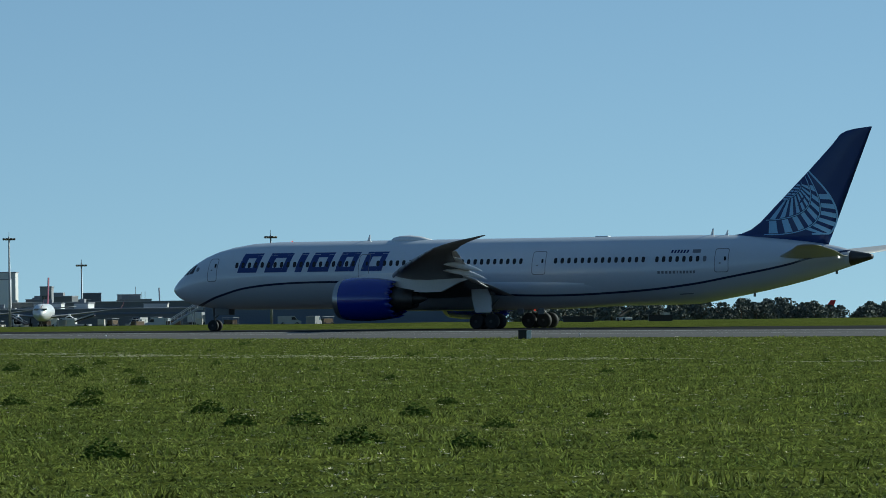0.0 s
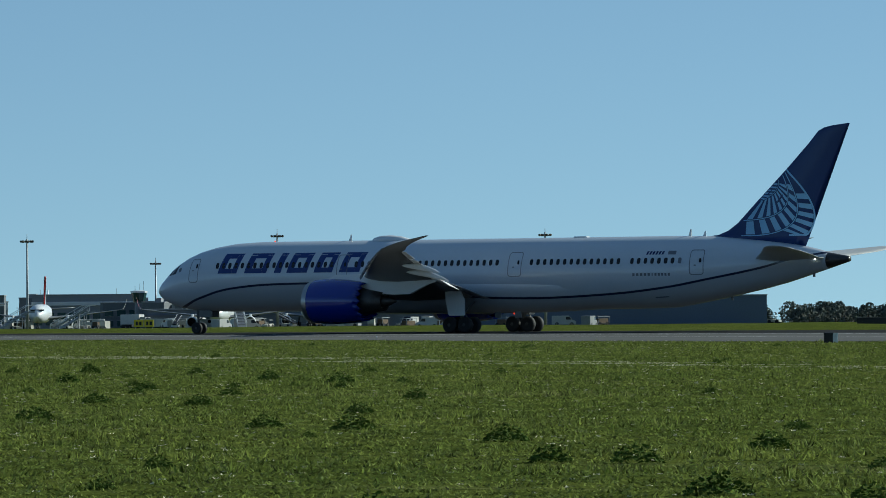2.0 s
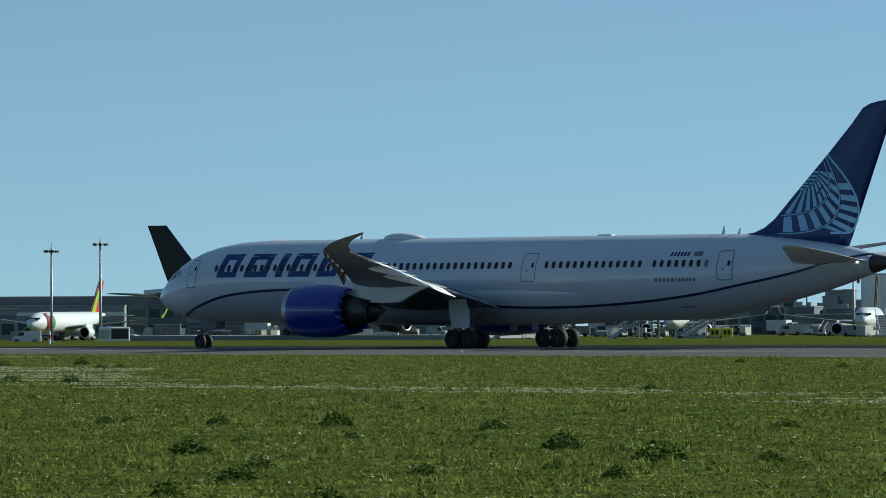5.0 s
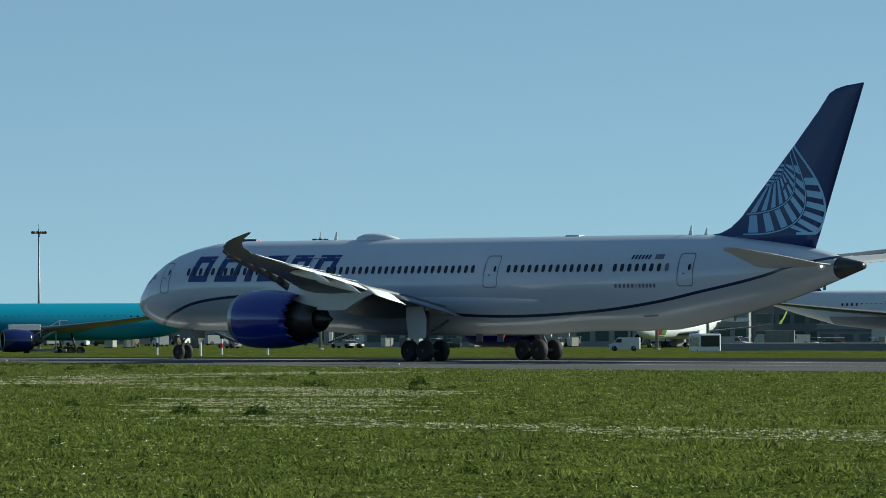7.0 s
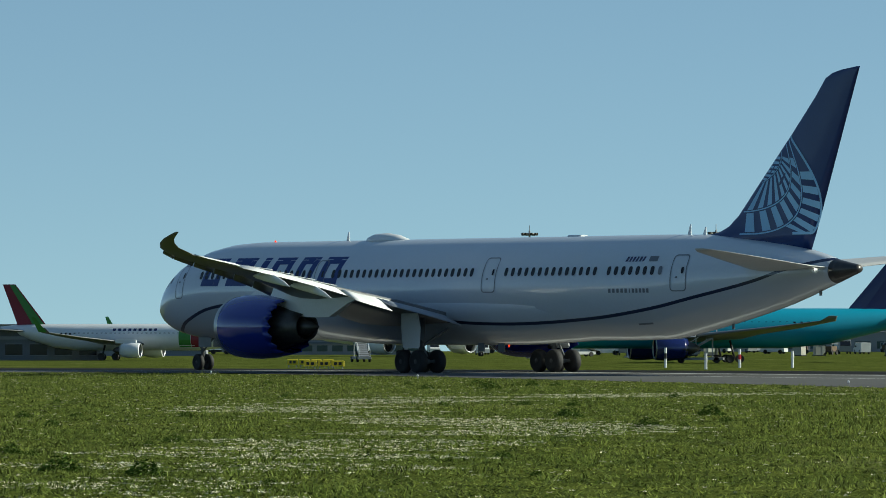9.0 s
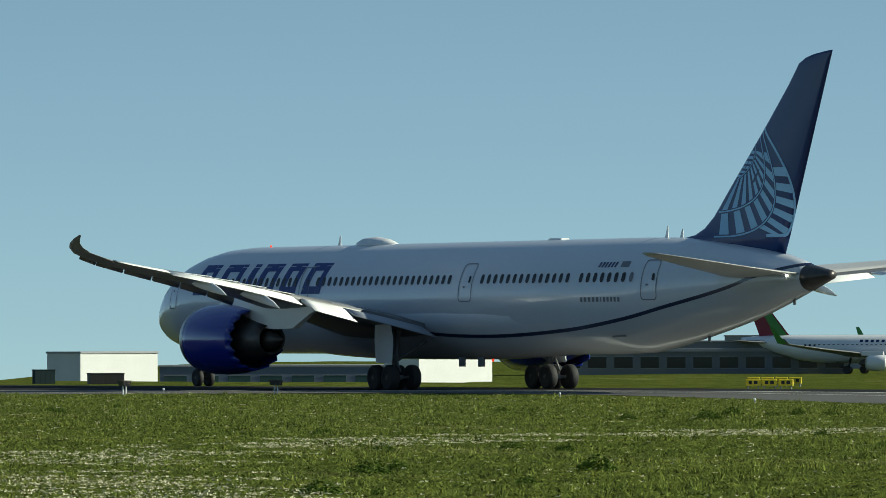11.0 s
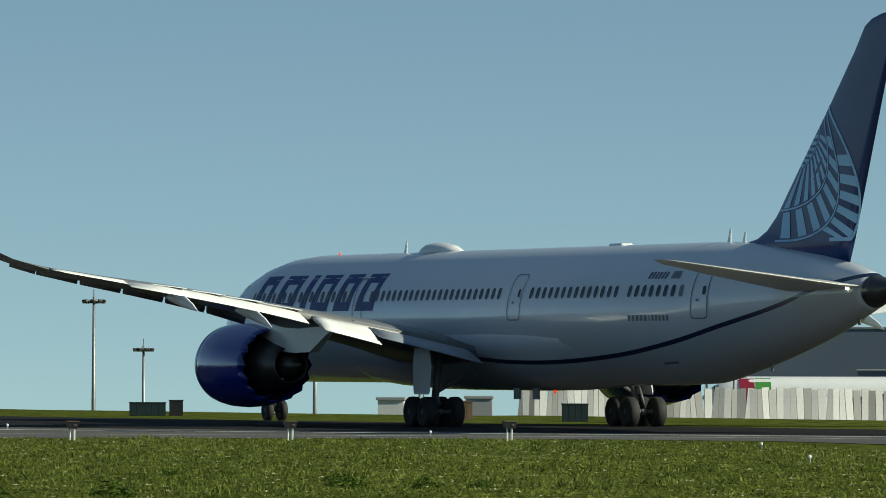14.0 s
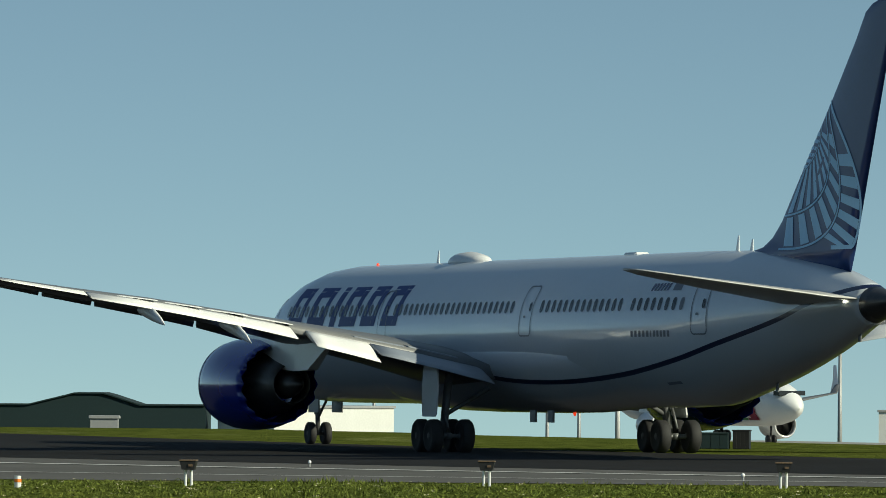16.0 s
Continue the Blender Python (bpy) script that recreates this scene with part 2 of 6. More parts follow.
def put(name, me, parent=None, m=None, label=""):
    ob = new(name, me)
    if parent:
        ob.parent = parent
    if m is not None:
        ob.matrix_basis = m
    if label:
        ob["label"] = label
    return ob


def part(name, geo, mat, parent=None, label="", smooth=False, m=None):
    """One mesh object out of (verts, faces), under a thing or a part."""
    return put(name, mesh_of(name, geo[0], geo[1], mat, smooth), parent, m, label)


def thing(name, label, category, m=None, group="", kind=""):
    e = new(name)
    e.empty_display_size = 0.5
    if m is not None:
        e.matrix_basis = m
    return tagged(e, label, category, group, kind)


def join(*geos):
    V, F = [], []
    for v, f in geos:
        k = len(V)
        V += [tuple(p) for p in v]
        F += [tuple(i + k for i in q) for q in f]
    return V, F


def moved(geo, m):
    return [tuple(m @ Vector(v)) for v in geo[0]], geo[1]


def box(x0, y0, z0, x1, y1, z1, c=0.0):
    """A box, its upright edges and top cut by a bevel c."""
    if c <= 0:
        v = [(x, y, z) for z in (z0, z1) for x, y in ((x0, y0), (x1, y0), (x1, y1), (x0, y1))]
        return v, [(3, 2, 1, 0), (4, 5, 6, 7), (0, 1, 5, 4), (1, 2, 6, 5), (2, 3, 7, 6), (3, 0, 4, 7)]
    ring = lambda a, z: [(x0 + a, y0 + c, z), (x0 + c, y0 + a, z), (x1 - c, y0 + a, z), (x1 - a, y0 + c, z), (x1 - a, y1 - c, z), (x1 - c, y1 - a, z), (x0 + c, y1 - a, z), (x0 + a, y1 - c, z)]
    top = [(x0 + c, y0 + 1.4 * c, z1), (x0 + 1.4 * c, y0 + c, z1), (x1 - 1.4 * c, y0 + c, z1), (x1 - c, y0 + 1.4 * c, z1), (x1 - c, y1 - 1.4 * c, z1), (x1 - 1.4 * c, y1 - c, z1), (x0 + 1.4 * c, y1 - c, z1), (x0 + c, y1 - 1.4 * c, z1)]
    return rings([ring(0, z0), ring(0, z1 - c), top], True)


def rings(rs, caps=True, closed=True):
    """A skin over rings of equally many points."""
    k = len(rs[0])
    V = [p for r in rs for p in r]
    F = []
    for i in range(len(rs) - 1):
        for j in range(k if closed else k - 1):
            a, b = i * k + j, i * k + (j + 1) % k
            F.append((a, b, b + k, a + k))
    if caps:
        F += [tuple(range(k))[::-1], tuple(range((len(rs) - 1) * k, len(rs) * k))]
    return V, F


def turned(profile, n=24, axis="x", caps=True):
    """A solid of revolution: (along, radius) pairs about an axis."""
    rs = []
    for a, r in profile:
        ring = []
        for j in range(n):
            w = 2 * math.pi * j / n
            c, s = r * math.cos(w), r * math.sin(w)
            ring.append((a, c, s) if axis == "x" else (c, a, s) if axis == "y" else (c, s, a))
        rs.append(ring)
    return rings(rs, caps)


def bar(a, b, r, n=8, r2=None):
    """A round bar between two points."""
    a, b = Vector(a), Vector(b)
    q = (b - a).to_track_quat("Z", "Y")
    ring = lambda o, rad: [tuple(o + q @ Vector((rad * math.cos(2 * math.pi * j / n), rad * math.sin(2 * math.pi * j / n), 0))) for j in range(n)]
    return rings([ring(a, r), ring(b, r if r2 is None else r2)])


def smooth_between(xs, ys, x):
    return float(np.interp(x, xs, ys))


# ---- the airliner: x runs aft from its middle, y to starboard, z up from the ground ----
MID = 34.0
STATIONS = (0.0, 0.12, 0.4, 0.8, 1.3, 2.0, 2.8, 3.8, 5.0, 6.5, 8.5, 11, 16, 22, 30, 38, 44, 47, 50, 52, 52.6, 53.2, 53.8, 55, 57, 59, 61, 63, 64.6, 65.3, 66, 66.6, 67.03)
CROWN = ((0, 3.80), (0.12, 4.02), (0.4, 4.30), (0.8, 4.68), (1.3, 5.10), (2.0, 5.70), (2.8, 6.22), (3.8, 6.72), (5.0, 7.15), (6.5, 7.5), (8.5, 7.78), (11, 7.9), (52, 7.92), (57, 7.86), (60, 7.62), (64, 7.12), (66.4, 6.62), (67.05, 6.4), (68.95, 6.08))
KEEL = ((0, 3.70), (0.12, 3.45), (0.4, 3.18), (0.8, 2.92), (1.3, 2.68), (2.0, 2.42), (2.8, 2.24), (3.8, 2.10), (5.0, 2.0), (6.5, 1.94), (8.5, 1.91), (47, 1.91), (50, 1.93), (52.6, 2.0), (53.8, 2.16), (57.6, 2.8), (60.5, 3.36), (63.6, 4.06), (65.6, 4.66), (67.05, 5.08), (68.95, 5.64))
GIRTH = ((0, 0.06), (0.12, 0.34), (0.4, 0.68), (0.8, 1.02), (1.3, 1.34), (2.0, 1.70), (2.8, 2.02), (3.8, 2.32), (5.0, 2.56), (6.5, 2.75), (8.5, 2.86), (11, 2.885), (46, 2.885), (50, 2.82), (53, 2.66), (56, 2.38), (59, 1.98), (62, 1.5), (64.6, 1.1), (67.05, 0.68), (68.95, 0.27))


def of(table, x):
    return smooth_between([p[0] for p in table], [p[1] for p in table], x)


def hull_point(x, w, out=0.0):
    """A point of the hull's skin at x metres from the nose; w runs from the keel (-90) over port (0) to the crown (90)."""
    top, low, half = of(CROWN, x), of(KEEL, x), of(GIRTH, x)
    a = radians(w)
    r = (top - low) / 2 + out
    return (x - MID, -(half + out) * math.cos(a), (top + low) / 2 + r * math.sin(a))


def port_at(x, z, out=0.012):
    """The hull's port skin at x and height z."""
    top, low = of(CROWN, x), of(KEEL, x)
    s = max(-1, min(1, (z - (top + low) / 2) / ((top - low) / 2)))
    p = hull_point(x, math.degrees(math.asin(s)), out)
    return p[0], p[1], z


def hull_ring(x, n=48):
    top, low, half = of(CROWN, x), of(KEEL, x), of(GIRTH, x)
    return [(x - MID, half * math.cos(2 * math.pi * j / n), (top + low) / 2 + (top - low) / 2 * math.sin(2 * math.pi * j / n)) for j in range(n)]


def hull_patch(corners, out=0.012, nu=4, nv=4):
    """A thin patch on the port skin over a quad of (x, z) corners."""
    (a, b, c, d) = corners
    V, F = [], []
    for i in range(nu + 1):
        for j in range(nv + 1):
            u, v = i / nu, j / nv
            x = (1 - v) * ((1 - u) * a[0] + u * b[0]) + v * ((1 - u) * d[0] + u * c[0])
            z = (1 - v) * ((1 - u) * a[1] + u * b[1]) + v * ((1 - u) * d[1] + u * c[1])
            V.append(port_at(x, z, out))
    for i in range(nu):
        for j in range(nv):
            p = i * (nv + 1) + j
            F.append((p, p + nv + 1, p + nv + 2, p + 1))
    return V, F


def rounded_patch(x0, x1, z0, z1, r, out, n=4, lean=0.0):
    pts = []
    for cx, cz, a0 in ((x1 - r, z1 - r, 0), (x0 + r, z1 - r, 90), (x0 + r, z0 + r, 180), (x1 - r, z0 + r, 270)):
        for k in range(n):
            a = radians(a0 + 90 * k / (n - 1))
            pts.append((cx + r * math.cos(a), cz + r * math.sin(a)))
    return [port_at(x, z, out) for x, z in pts], [tuple(range(len(pts)))]


def frame_patch(x0, x1, z0, z1, w, out):
    """A thin rounded outline on the port skin, such as a door's seam."""
    def loop(a0, a1, b0, b1, r):
        pts = []
        for cx, cz, g in ((a1 - r, b1 - r, 0), (a0 + r, b1 - r, 90), (a0 + r, b0 + r, 180), (a1 - r, b0 + r, 270)):
            pts += [(cx + r * math.cos(radians(g + 30 * k)), cz + r * math.sin(radians(g + 30 * k))) for k in range(4)]
            nx, nz = ((a0 + r, b1), (a0, b0 + r), (a1 - r, b0), (a1, b1 - r))[g // 90]
            lx, lz = pts[-1]
            pts += [(lx + (nx - lx) * k / 8, lz + (nz - lz) * k / 8) for k in range(1, 8)]
        return [port_at(x, z, out) for x, z in pts]
    o, i = loop(x0, x1, z0, z1, 0.22), loop(x0 + w, x1 - w, z0 + w, z1 - w, 0.2)
    k = len(o)
    return o + i, [(j, (j + 1) % k, k + (j + 1) % k, k + j) for j in range(k)]


AIRFOIL = ((0, 0), (0.02, 0.022), (0.08, 0.045), (0.2, 0.062), (0.4, 0.066), (0.6, 0.052), (0.8, 0.028), (1, 0.004), (1, -0.004), (0.8, -0.012), (0.6, -0.03), (0.4, -0.045), (0.2, -0.045), (0.08, -0.03), (0.02, -0.016))


def foil(xle, y, z, chord, thick=1.0, twist=0.0, cut=1.0):
    """A ring of aerofoil points; cut: the part of the chord kept from the leading edge."""
    s, c = math.sin(radians(twist)), math.cos(radians(twist))
    out = []
    for u, t in AIRFOIL:
        u = min(u, cut)
        dx, dz = u * chord, t * chord * thick
        out.append((xle - MID + dx * c + dz * s, y, z - dx * s + dz * c))
    return out


# leading edge, chord and height along the half span
WING_Y = (0, 2.9, 6, 9.8, 14, 18, 22, 25.5, 27.0, 28.2, 29.2, 29.9, 30.4, 30.65)
WING_LE = (20.7, 22.8, 25.1, 27.9, 31.1, 34.1, 37.1, 39.8, 41.1, 42.4, 43.9, 45.3, 46.7, 47.7)
WING_TE = (36.9, 36.8, 36.5, 36.4, 37.7, 39.4, 41.0, 42.5, 43.4, 44.3, 45.4, 46.4, 47.4, 48.0)
WING_Z = (3.5, 3.65, 4.2, 4.75, 5.4, 5.9, 6.3, 6.7, 6.92, 7.13, 7.36, 7.56, 7.76, 7.92)
WING_BACK = (2.85, 3.05, 3.75, 4.5, 5.2, 5.75, 6.2, 6.62, 6.87, 7.09, 7.33, 7.54, 7.75, 7.91)      # height of the trailing edge


def wing_at(y, u):
    """The wing's mean plane at half span y and part u of the chord."""
    le, te, z, back = (smooth_between(WING_Y, q, y) for q in (WING_LE, WING_TE, WING_Z, WING_BACK))
    return le + u * (te - le), z + u * (back - z)


def wing_geo(side):
    rs = []
    for y, le, te, z, back in zip(WING_Y, WING_LE, WING_TE, WING_Z, WING_BACK):
        cut = 0.80 if y < 26 else 1.0
        rs.append(foil(le, side * y, z, te - le, 1.0 if y < 12 else 0.85, math.degrees(math.atan2(z - back, te - le)), cut))
    return rings(rs)


def flap_geo(side, y0, y1, drop, u0=0.78, u1=1.05, n=5, back=0.0):
    """A flap panel behind the wing, drooped by some degrees."""
    rs = []
    for i in range(n):
        y = y0 + (y1 - y0) * i / (n - 1)
        xa, za = wing_at(y, u0)
        xb, _ = wing_at(y, u1)
        c = xb - xa
        s, k = math.sin(radians(drop)), math.cos(radians(drop))
        ring = []
        for u, t in ((0, 0.0), (0.06, 0.07), (0.3, 0.085), (0.7, 0.045), (1, 0.006), (1, -0.006), (0.6, -0.035), (0.25, -0.05), (0.05, -0.04)):
            dx, dz = u * c, t * c
            ring.append((xa + back - MID + dx * k + dz * s, side * y, za + 0.06 - dx * s + dz * k))
        rs.append(ring)
    return rings(rs)


def slat_geo(side, y0, y1):
    """A leading-edge slat, run out ahead of and below the wing's nose."""
    rs = []
    for y in (y0, y1):
        x, z = wing_at(y, 0)
        c = wing_at(y, 1)[0] - x
        k = 0.09 * c
        rs.append([(x - MID + u * k, side * y, z + w * k) for u, w in ((-0.75, -0.75), (-0.9, -0.5), (-0.8, -0.2), (-0.4, 0.15), (0.3, 0.42), (0.3, 0.36), (-0.3, -0.05), (-0.5, -0.5))])
    return rings(rs)


def canoe(side, y, length, drop):
    """A flap track fairing under the trailing edge."""
    xa, za = wing_at(y, 0.58)
    rs = []
    for u, r in ((0, 0.02), (0.1, 0.17), (0.3, 0.28), (0.6, 0.30), (0.85, 0.17), (1, 0.02)):
        zc = za - 0.28 - drop * u * u
        rs.append([(xa - MID + u * length, side * (y + 0.42 * r * math.cos(2 * math.pi * j / 10)), zc + 0.85 * r * math.sin(2 * math.pi * j / 10)) for j in range(10)])
    return rings(rs)


def nacelle_geo(y, zc):
    """The cowl: rounded lip, swelling barrel, and a trailing edge cut into chevrons."""
    n = 64
    prof = ((22.95, 1.36), (22.72, 1.45), (22.62, 1.56), (22.72, 1.67), (23.1, 1.78), (23.9, 1.87), (25.2, 1.90), (26.6, 1.84), (27.7, 1.70))
    rs = []
    for x, r in prof:
        rs.append([(x - MID, y + r * math.cos(2 * math.pi * j / n), zc + r * math.sin(2 * math.pi * j / n)) for j in range(n)])
    tooth = lambda j: 0.42 * abs(((j % 4) / 4.0) * 2 - 1)
    rs.append([(28.15 + tooth(j) - MID, y + 1.60 * math.cos(2 * math.pi * j / n), zc + 1.60 * math.sin(2 * math.pi * j / n)) for j in range(n)])
    rs.append([(28.10 + tooth(j) - MID, y + 1.57 * math.cos(2 * math.pi * j / n), zc + 1.57 * math.sin(2 * math.pi * j / n)) for j in range(n)])
    for x, r in ((27.0, 1.55), (26.0, 1.5)):
        rs.append([(x - MID, y + r * math.cos(2 * math.pi * j / n), zc + r * math.sin(2 * math.pi * j / n)) for j in range(n)])
    return rings(rs, False)


def wheel_geo(r, w):
    tyre = turned([(-w / 2 + 0.03, r * 0.62), (-w / 2, r * 0.75), (-w / 2 + 0.02, r * 0.9), (-w * 0.32, r * 0.985), (0, r), (w * 0.32, r * 0.985), (w / 2 - 0.02, r * 0.9), (w / 2, r * 0.75), (w / 2 - 0.03, r * 0.62)], 28, "y")
    hub = turned([(-w / 2 + 0.02, 0.02), (-w / 2 + 0.02, r * 0.2), (-w / 2 + 0.09, r * 0.3), (-w / 2 + 0.06, r * 0.6), (w / 2 - 0.06, r * 0.6), (w / 2 - 0.09, r * 0.3), (w / 2 - 0.02, r * 0.2), (w / 2 - 0.02, 0.02)], 16, "y")
    return tyre, hub


WHEELS = []


def wheel(parent, x, y, r, w):
    tyre, hub = wheel_geo(r, w)
    o = part("wheel", tyre, RUBBER, parent, "black rubber aircraft tyre", True, pose(x - MID, y, r))
    part("rim", hub, RIM, o, "grey metal wheel rim", True)
    WHEELS.append((o, x - MID, y, r))
    return o


FIN_LE = ((55.3, 7.8), (56.6, 7.97), (57.5, 8.3), (58.4, 8.9), (60.2, 10.6), (63.1, 13.3), (65.2, 15.35), (66.1, 16.35), (66.7, 16.62), (67.45, 16.78), (69.0, 16.95))


def fin_thick(x, z):
    """Half thickness of the fin at a place on its side."""
    le, te = fin_le(z), fin_te(z)
    u = max(0.0, min(1.0, (x - le) / max(te - le, 0.1)))
    c = te - le
    return max(0.012, 0.16 * c * 0.5 * (math.sqrt(u) * 1.5 * (1 - u) + 0.06 * (1 - u)))


def fin_le(z):
    return smooth_between([p[1] for p in FIN_LE], [p[0] for p in FIN_LE], z)


def fin_te(z):
    return 65.0 + (z - 7.2) * 0.42


def fin_geo():
    rs = []
    for z in (6.9, 7.8, 7.97, 8.15, 8.3, 8.6, 8.9, 9.6, 10.6, 12, 13.3, 14.5, 15.35, 15.9, 16.35, 16.62, 16.78, 16.93):
        le, te = fin_le(z) if z > 7.8 else 55.3, fin_te(z)
        ring = []
        us = (0, 0.01, 0.04, 0.1, 0.2, 0.35, 0.5, 0.7, 0.88, 1)
        for sgn, seq in ((-1, us), (1, us[::-1][1:-1])):
            for u in seq:
                x = le + u * (te - le)
                ring.append((x - MID, sgn * fin_thick(x, max(z, 7.8)) if u > 0 else 0, z))
        rs.append(ring)
    return rings(rs)


def fin_poly(pts, out):
    """A flat-looking shape laid on the fin's port side; pts are (x, z)."""
    return [(x - MID, -fin_thick(x, z) - out, z) for x, z in pts], [tuple(range(len(pts)))]


def emblem_arc(start, pull, end, n=40):
    """A curve on the fin's side from its leading edge round to its foot."""
    return [tuple((1 - u) ** 2 * p + 2 * u * (1 - u) * q + u * u * r for p, q, r in zip(start, pull, end)) for u in np.linspace(0, 1, n + 1)]


def emblem_point(line, u):
    k = min(len(line) - 2, int(u * (len(line) - 1)))
    w = u * (len(line) - 1) - k
    x, z = (line[k][i] * (1 - w) + line[k + 1][i] * w for i in (0, 1))
    z = max(7.86, z)
    return max(fin_le(z) + 0.07, min(x, fin_te(z) - 0.04)), z


def globe_geo():
    """The globe's nested parallels as thin pale lines, and the pale cells in the bands between them."""
    arcs = [emblem_arc((62.25, 12.45), (61.0, 11.4), (60.35, 10.75)),
            emblem_arc((62.4, 12.4), (62.75, 11.35), (60.75, 10.7)),
            emblem_arc((62.8, 12.8), (64.95, 9.15), (59.1, 9.1)),
            emblem_arc((63.0, 13.05), (66.75, 7.6), (59.0, 7.85)),
            emblem_arc((63.1, 13.25), (68.2, 8.9), (63.4, 6.9))]
    cells, lines = [], []
    for (a, b, n, lo, hi, run) in zip(arcs[:-1], arcs[1:], (6, 9, 8, 6), (0.12, 0.1, 0.08, 0.22), (0.95, 1.0, 1.0, 0.95), (1, 1, 1, 0.74)):
        for i in range(n):
            u0 = lo + (hi - lo) * (i + 0.22) / n
            u1 = lo + (hi - lo) * (i + 0.76) / n
            pts = []
            for j in range(4):
                u = u0 + (u1 - u0) * j / 3
                (xa, za), (xb, zb) = emblem_point(a, u * run), emblem_point(b, u)
                w = min(0.3, 0.10 / max(0.05, math.hypot(xb - xa, zb - za)))
                pts.append(((xa + (xb - xa) * w, za + (zb - za) * w), (xb + (xa - xb) * w, zb + (za - zb) * w)))
            ring = [p[0] for p in pts] + [p[1] for p in pts[::-1]]
            if max(p[1] for p in ring) - min(p[1] for p in ring) > 0.08:
                cells.append(fin_poly(ring, 0.016))
    for a, wide in zip(arcs[1:], (0.05, 0.07, 0.08, 0.15)):
        V = []
        for i in range(41):
            (x0, z0), (x1, z1) = emblem_point(a, max(0, i / 40 - 0.01)), emblem_point(a, min(1, i / 40 + 0.01))
            l = math.hypot(x1 - x0, z1 - z0) + 1e-6
            x, z = emblem_point(a, i / 40)
            for s in (-0.5, 0.5):
                px, pz = x + s * wide * (z1 - z0) / l, z - s * wide * (x1 - x0) / l
                V.append((px - MID, -fin_thick(px, pz) - 0.02, pz))
        lines.append((V, [(2 * i, 2 * i + 1, 2 * i + 3, 2 * i + 2) for i in range(40)]))
    return lines, cells


def airliner():
    a = thing("airliner", "white wide-body airliner with blue engines rolling on the runway", "airplane")
    fine = sorted(set(STATIONS) | {0.05, 0.25, 0.6, 1.0, 1.65, 2.4, 3.3, 4.4, 5.7, 7.5, 9.7})
    part("fuselage", rings([hull_ring(x) for x in fine]), HULL, a, "white and grey fuselage with a dark blue line", True)
    part("exhaust_cone", rings([hull_ring(x, 32) for x in (67.05, 67.5, 68.1, 68.6, 68.9, 68.95)]), CONEMETAL, a, "dark bare-metal exhaust cone", True)
    keel = lambda x, g: [(x - MID, (2.6 + 0.3 * g) * math.cos(2 * math.pi * j / 32) * (1 if math.sin(2 * math.pi * j / 32) <= 0 else 0.92), 4.4 + (2.42 + 0.36 * g if math.sin(2 * math.pi * j / 32) <= 0 else 0.8) * math.sin(2 * math.pi * j / 32)) for j in range(32)]
    part("belly_fairing", rings([keel(x, g) for x, g in ((17, 0), (19, 0.25), (21, 0.6), (24, 0.9), (28, 1.0), (36, 1.0), (40, 0.85), (43, 0.5), (46, 0.15), (48, 0))]), HULL, a, "grey belly fairing under the wing", True)
    for side, who in ((-1, "port"), (1, "starboard")):
        w = part("wing", wing_geo(side), WING, a, "grey swept wing with an upturned raked tip", True)
        # shade from the fuselage is in this flap's colour, and the inner spoilers'
        part("inboard_flap", flap_geo(side, 3.4, 8.1, 13, 0.80, 0.98), FLAPSHADE, w, "lowered inboard flap, grey with the fuselage's shade in its colour", True)
        part("flaperon", flap_geo(side, 8.2, 11.0, 20, 0.79, 1.0), FLAP, w, "lowered white flaperon", True)
        part("outboard_flap", flap_geo(side, 11.9, 21.6, 16, 0.79, 1.0), FLAP, w, "lowered white outboard flap", True)
        part("aileron", flap_geo(side, 21.8, 25.8, 9, 0.79, 1.0), FLAP, w, "drooped white aileron", True)
        for y, ln, dp in ((14.7, 4.2, 0.75), (18.8, 3.7, 0.62)):
            part("flap_fairing", canoe(side, y, ln, dp), FLAP, w, "canoe-shaped flap track fairing", True)
        for y0, y1 in ((11.6, 14.2), (14.4, 17.0), (17.2, 19.8), (20.0, 22.6), (22.8, 25.4), (25.5, 27.2)):
            part("slat", slat_geo(side, y0, y1), WING, w, "lowered leading-edge slat", True)
        for y in (5.2, 7.6, 12.8, 15, 17.2, 19.4):
            xs, zs = wing_at(y, 0.70)
            c = wing_at(y, 1)[0] - wing_at(y, 0)[0]
            part("spoiler", rings([[(xs - MID + q * c, side * yy, wing_at(yy, 0.7)[1] + h * c) for q, h in ((-0.04, 0.036), (0.09, 0.026), (0.09, 0.030), (-0.04, 0.042))] for yy in (y - 1.05, y + 1.05)]), FLAPSHADE if y < 10 else FLAP, w)
        # engine
        y, zc = side * 9.85, 2.72
        e = part("engine", nacelle_geo(y, zc), NACELLE, a, "glossy blue engine cowl with a toothed rear edge", True)
        part("intake_lip", turned([(-0.05, 1.40), (-0.20, 1.50), (-0.24, 1.57), (-0.20, 1.66), (0.05, 1.745), (0.35, 1.80)], 48, "x", False), METAL, e, "polished metal intake lip", True, pose(22.84 - MID, y, zc))
        part("fan", turned([(0, 1.4), (0.05, 1.38), (0.06, 0.4), (-0.5, 0.05), (-0.52, 0.01)], 32), DARKMETAL, e, "dark fan and spinner", True, pose(24.0 - MID, y, zc))
        part("core_nozzle", turned([(26.0 - MID, 1.45), (27.5 - MID, 1.28), (28.8 - MID, 1.0), (30.0 - MID, 0.80), (30.02 - MID, 0.77), (29.4 - MID, 0.72)], 32, "x", False), DARKMETAL, e, "dark metal core nozzle", True, pose(0, y, zc))
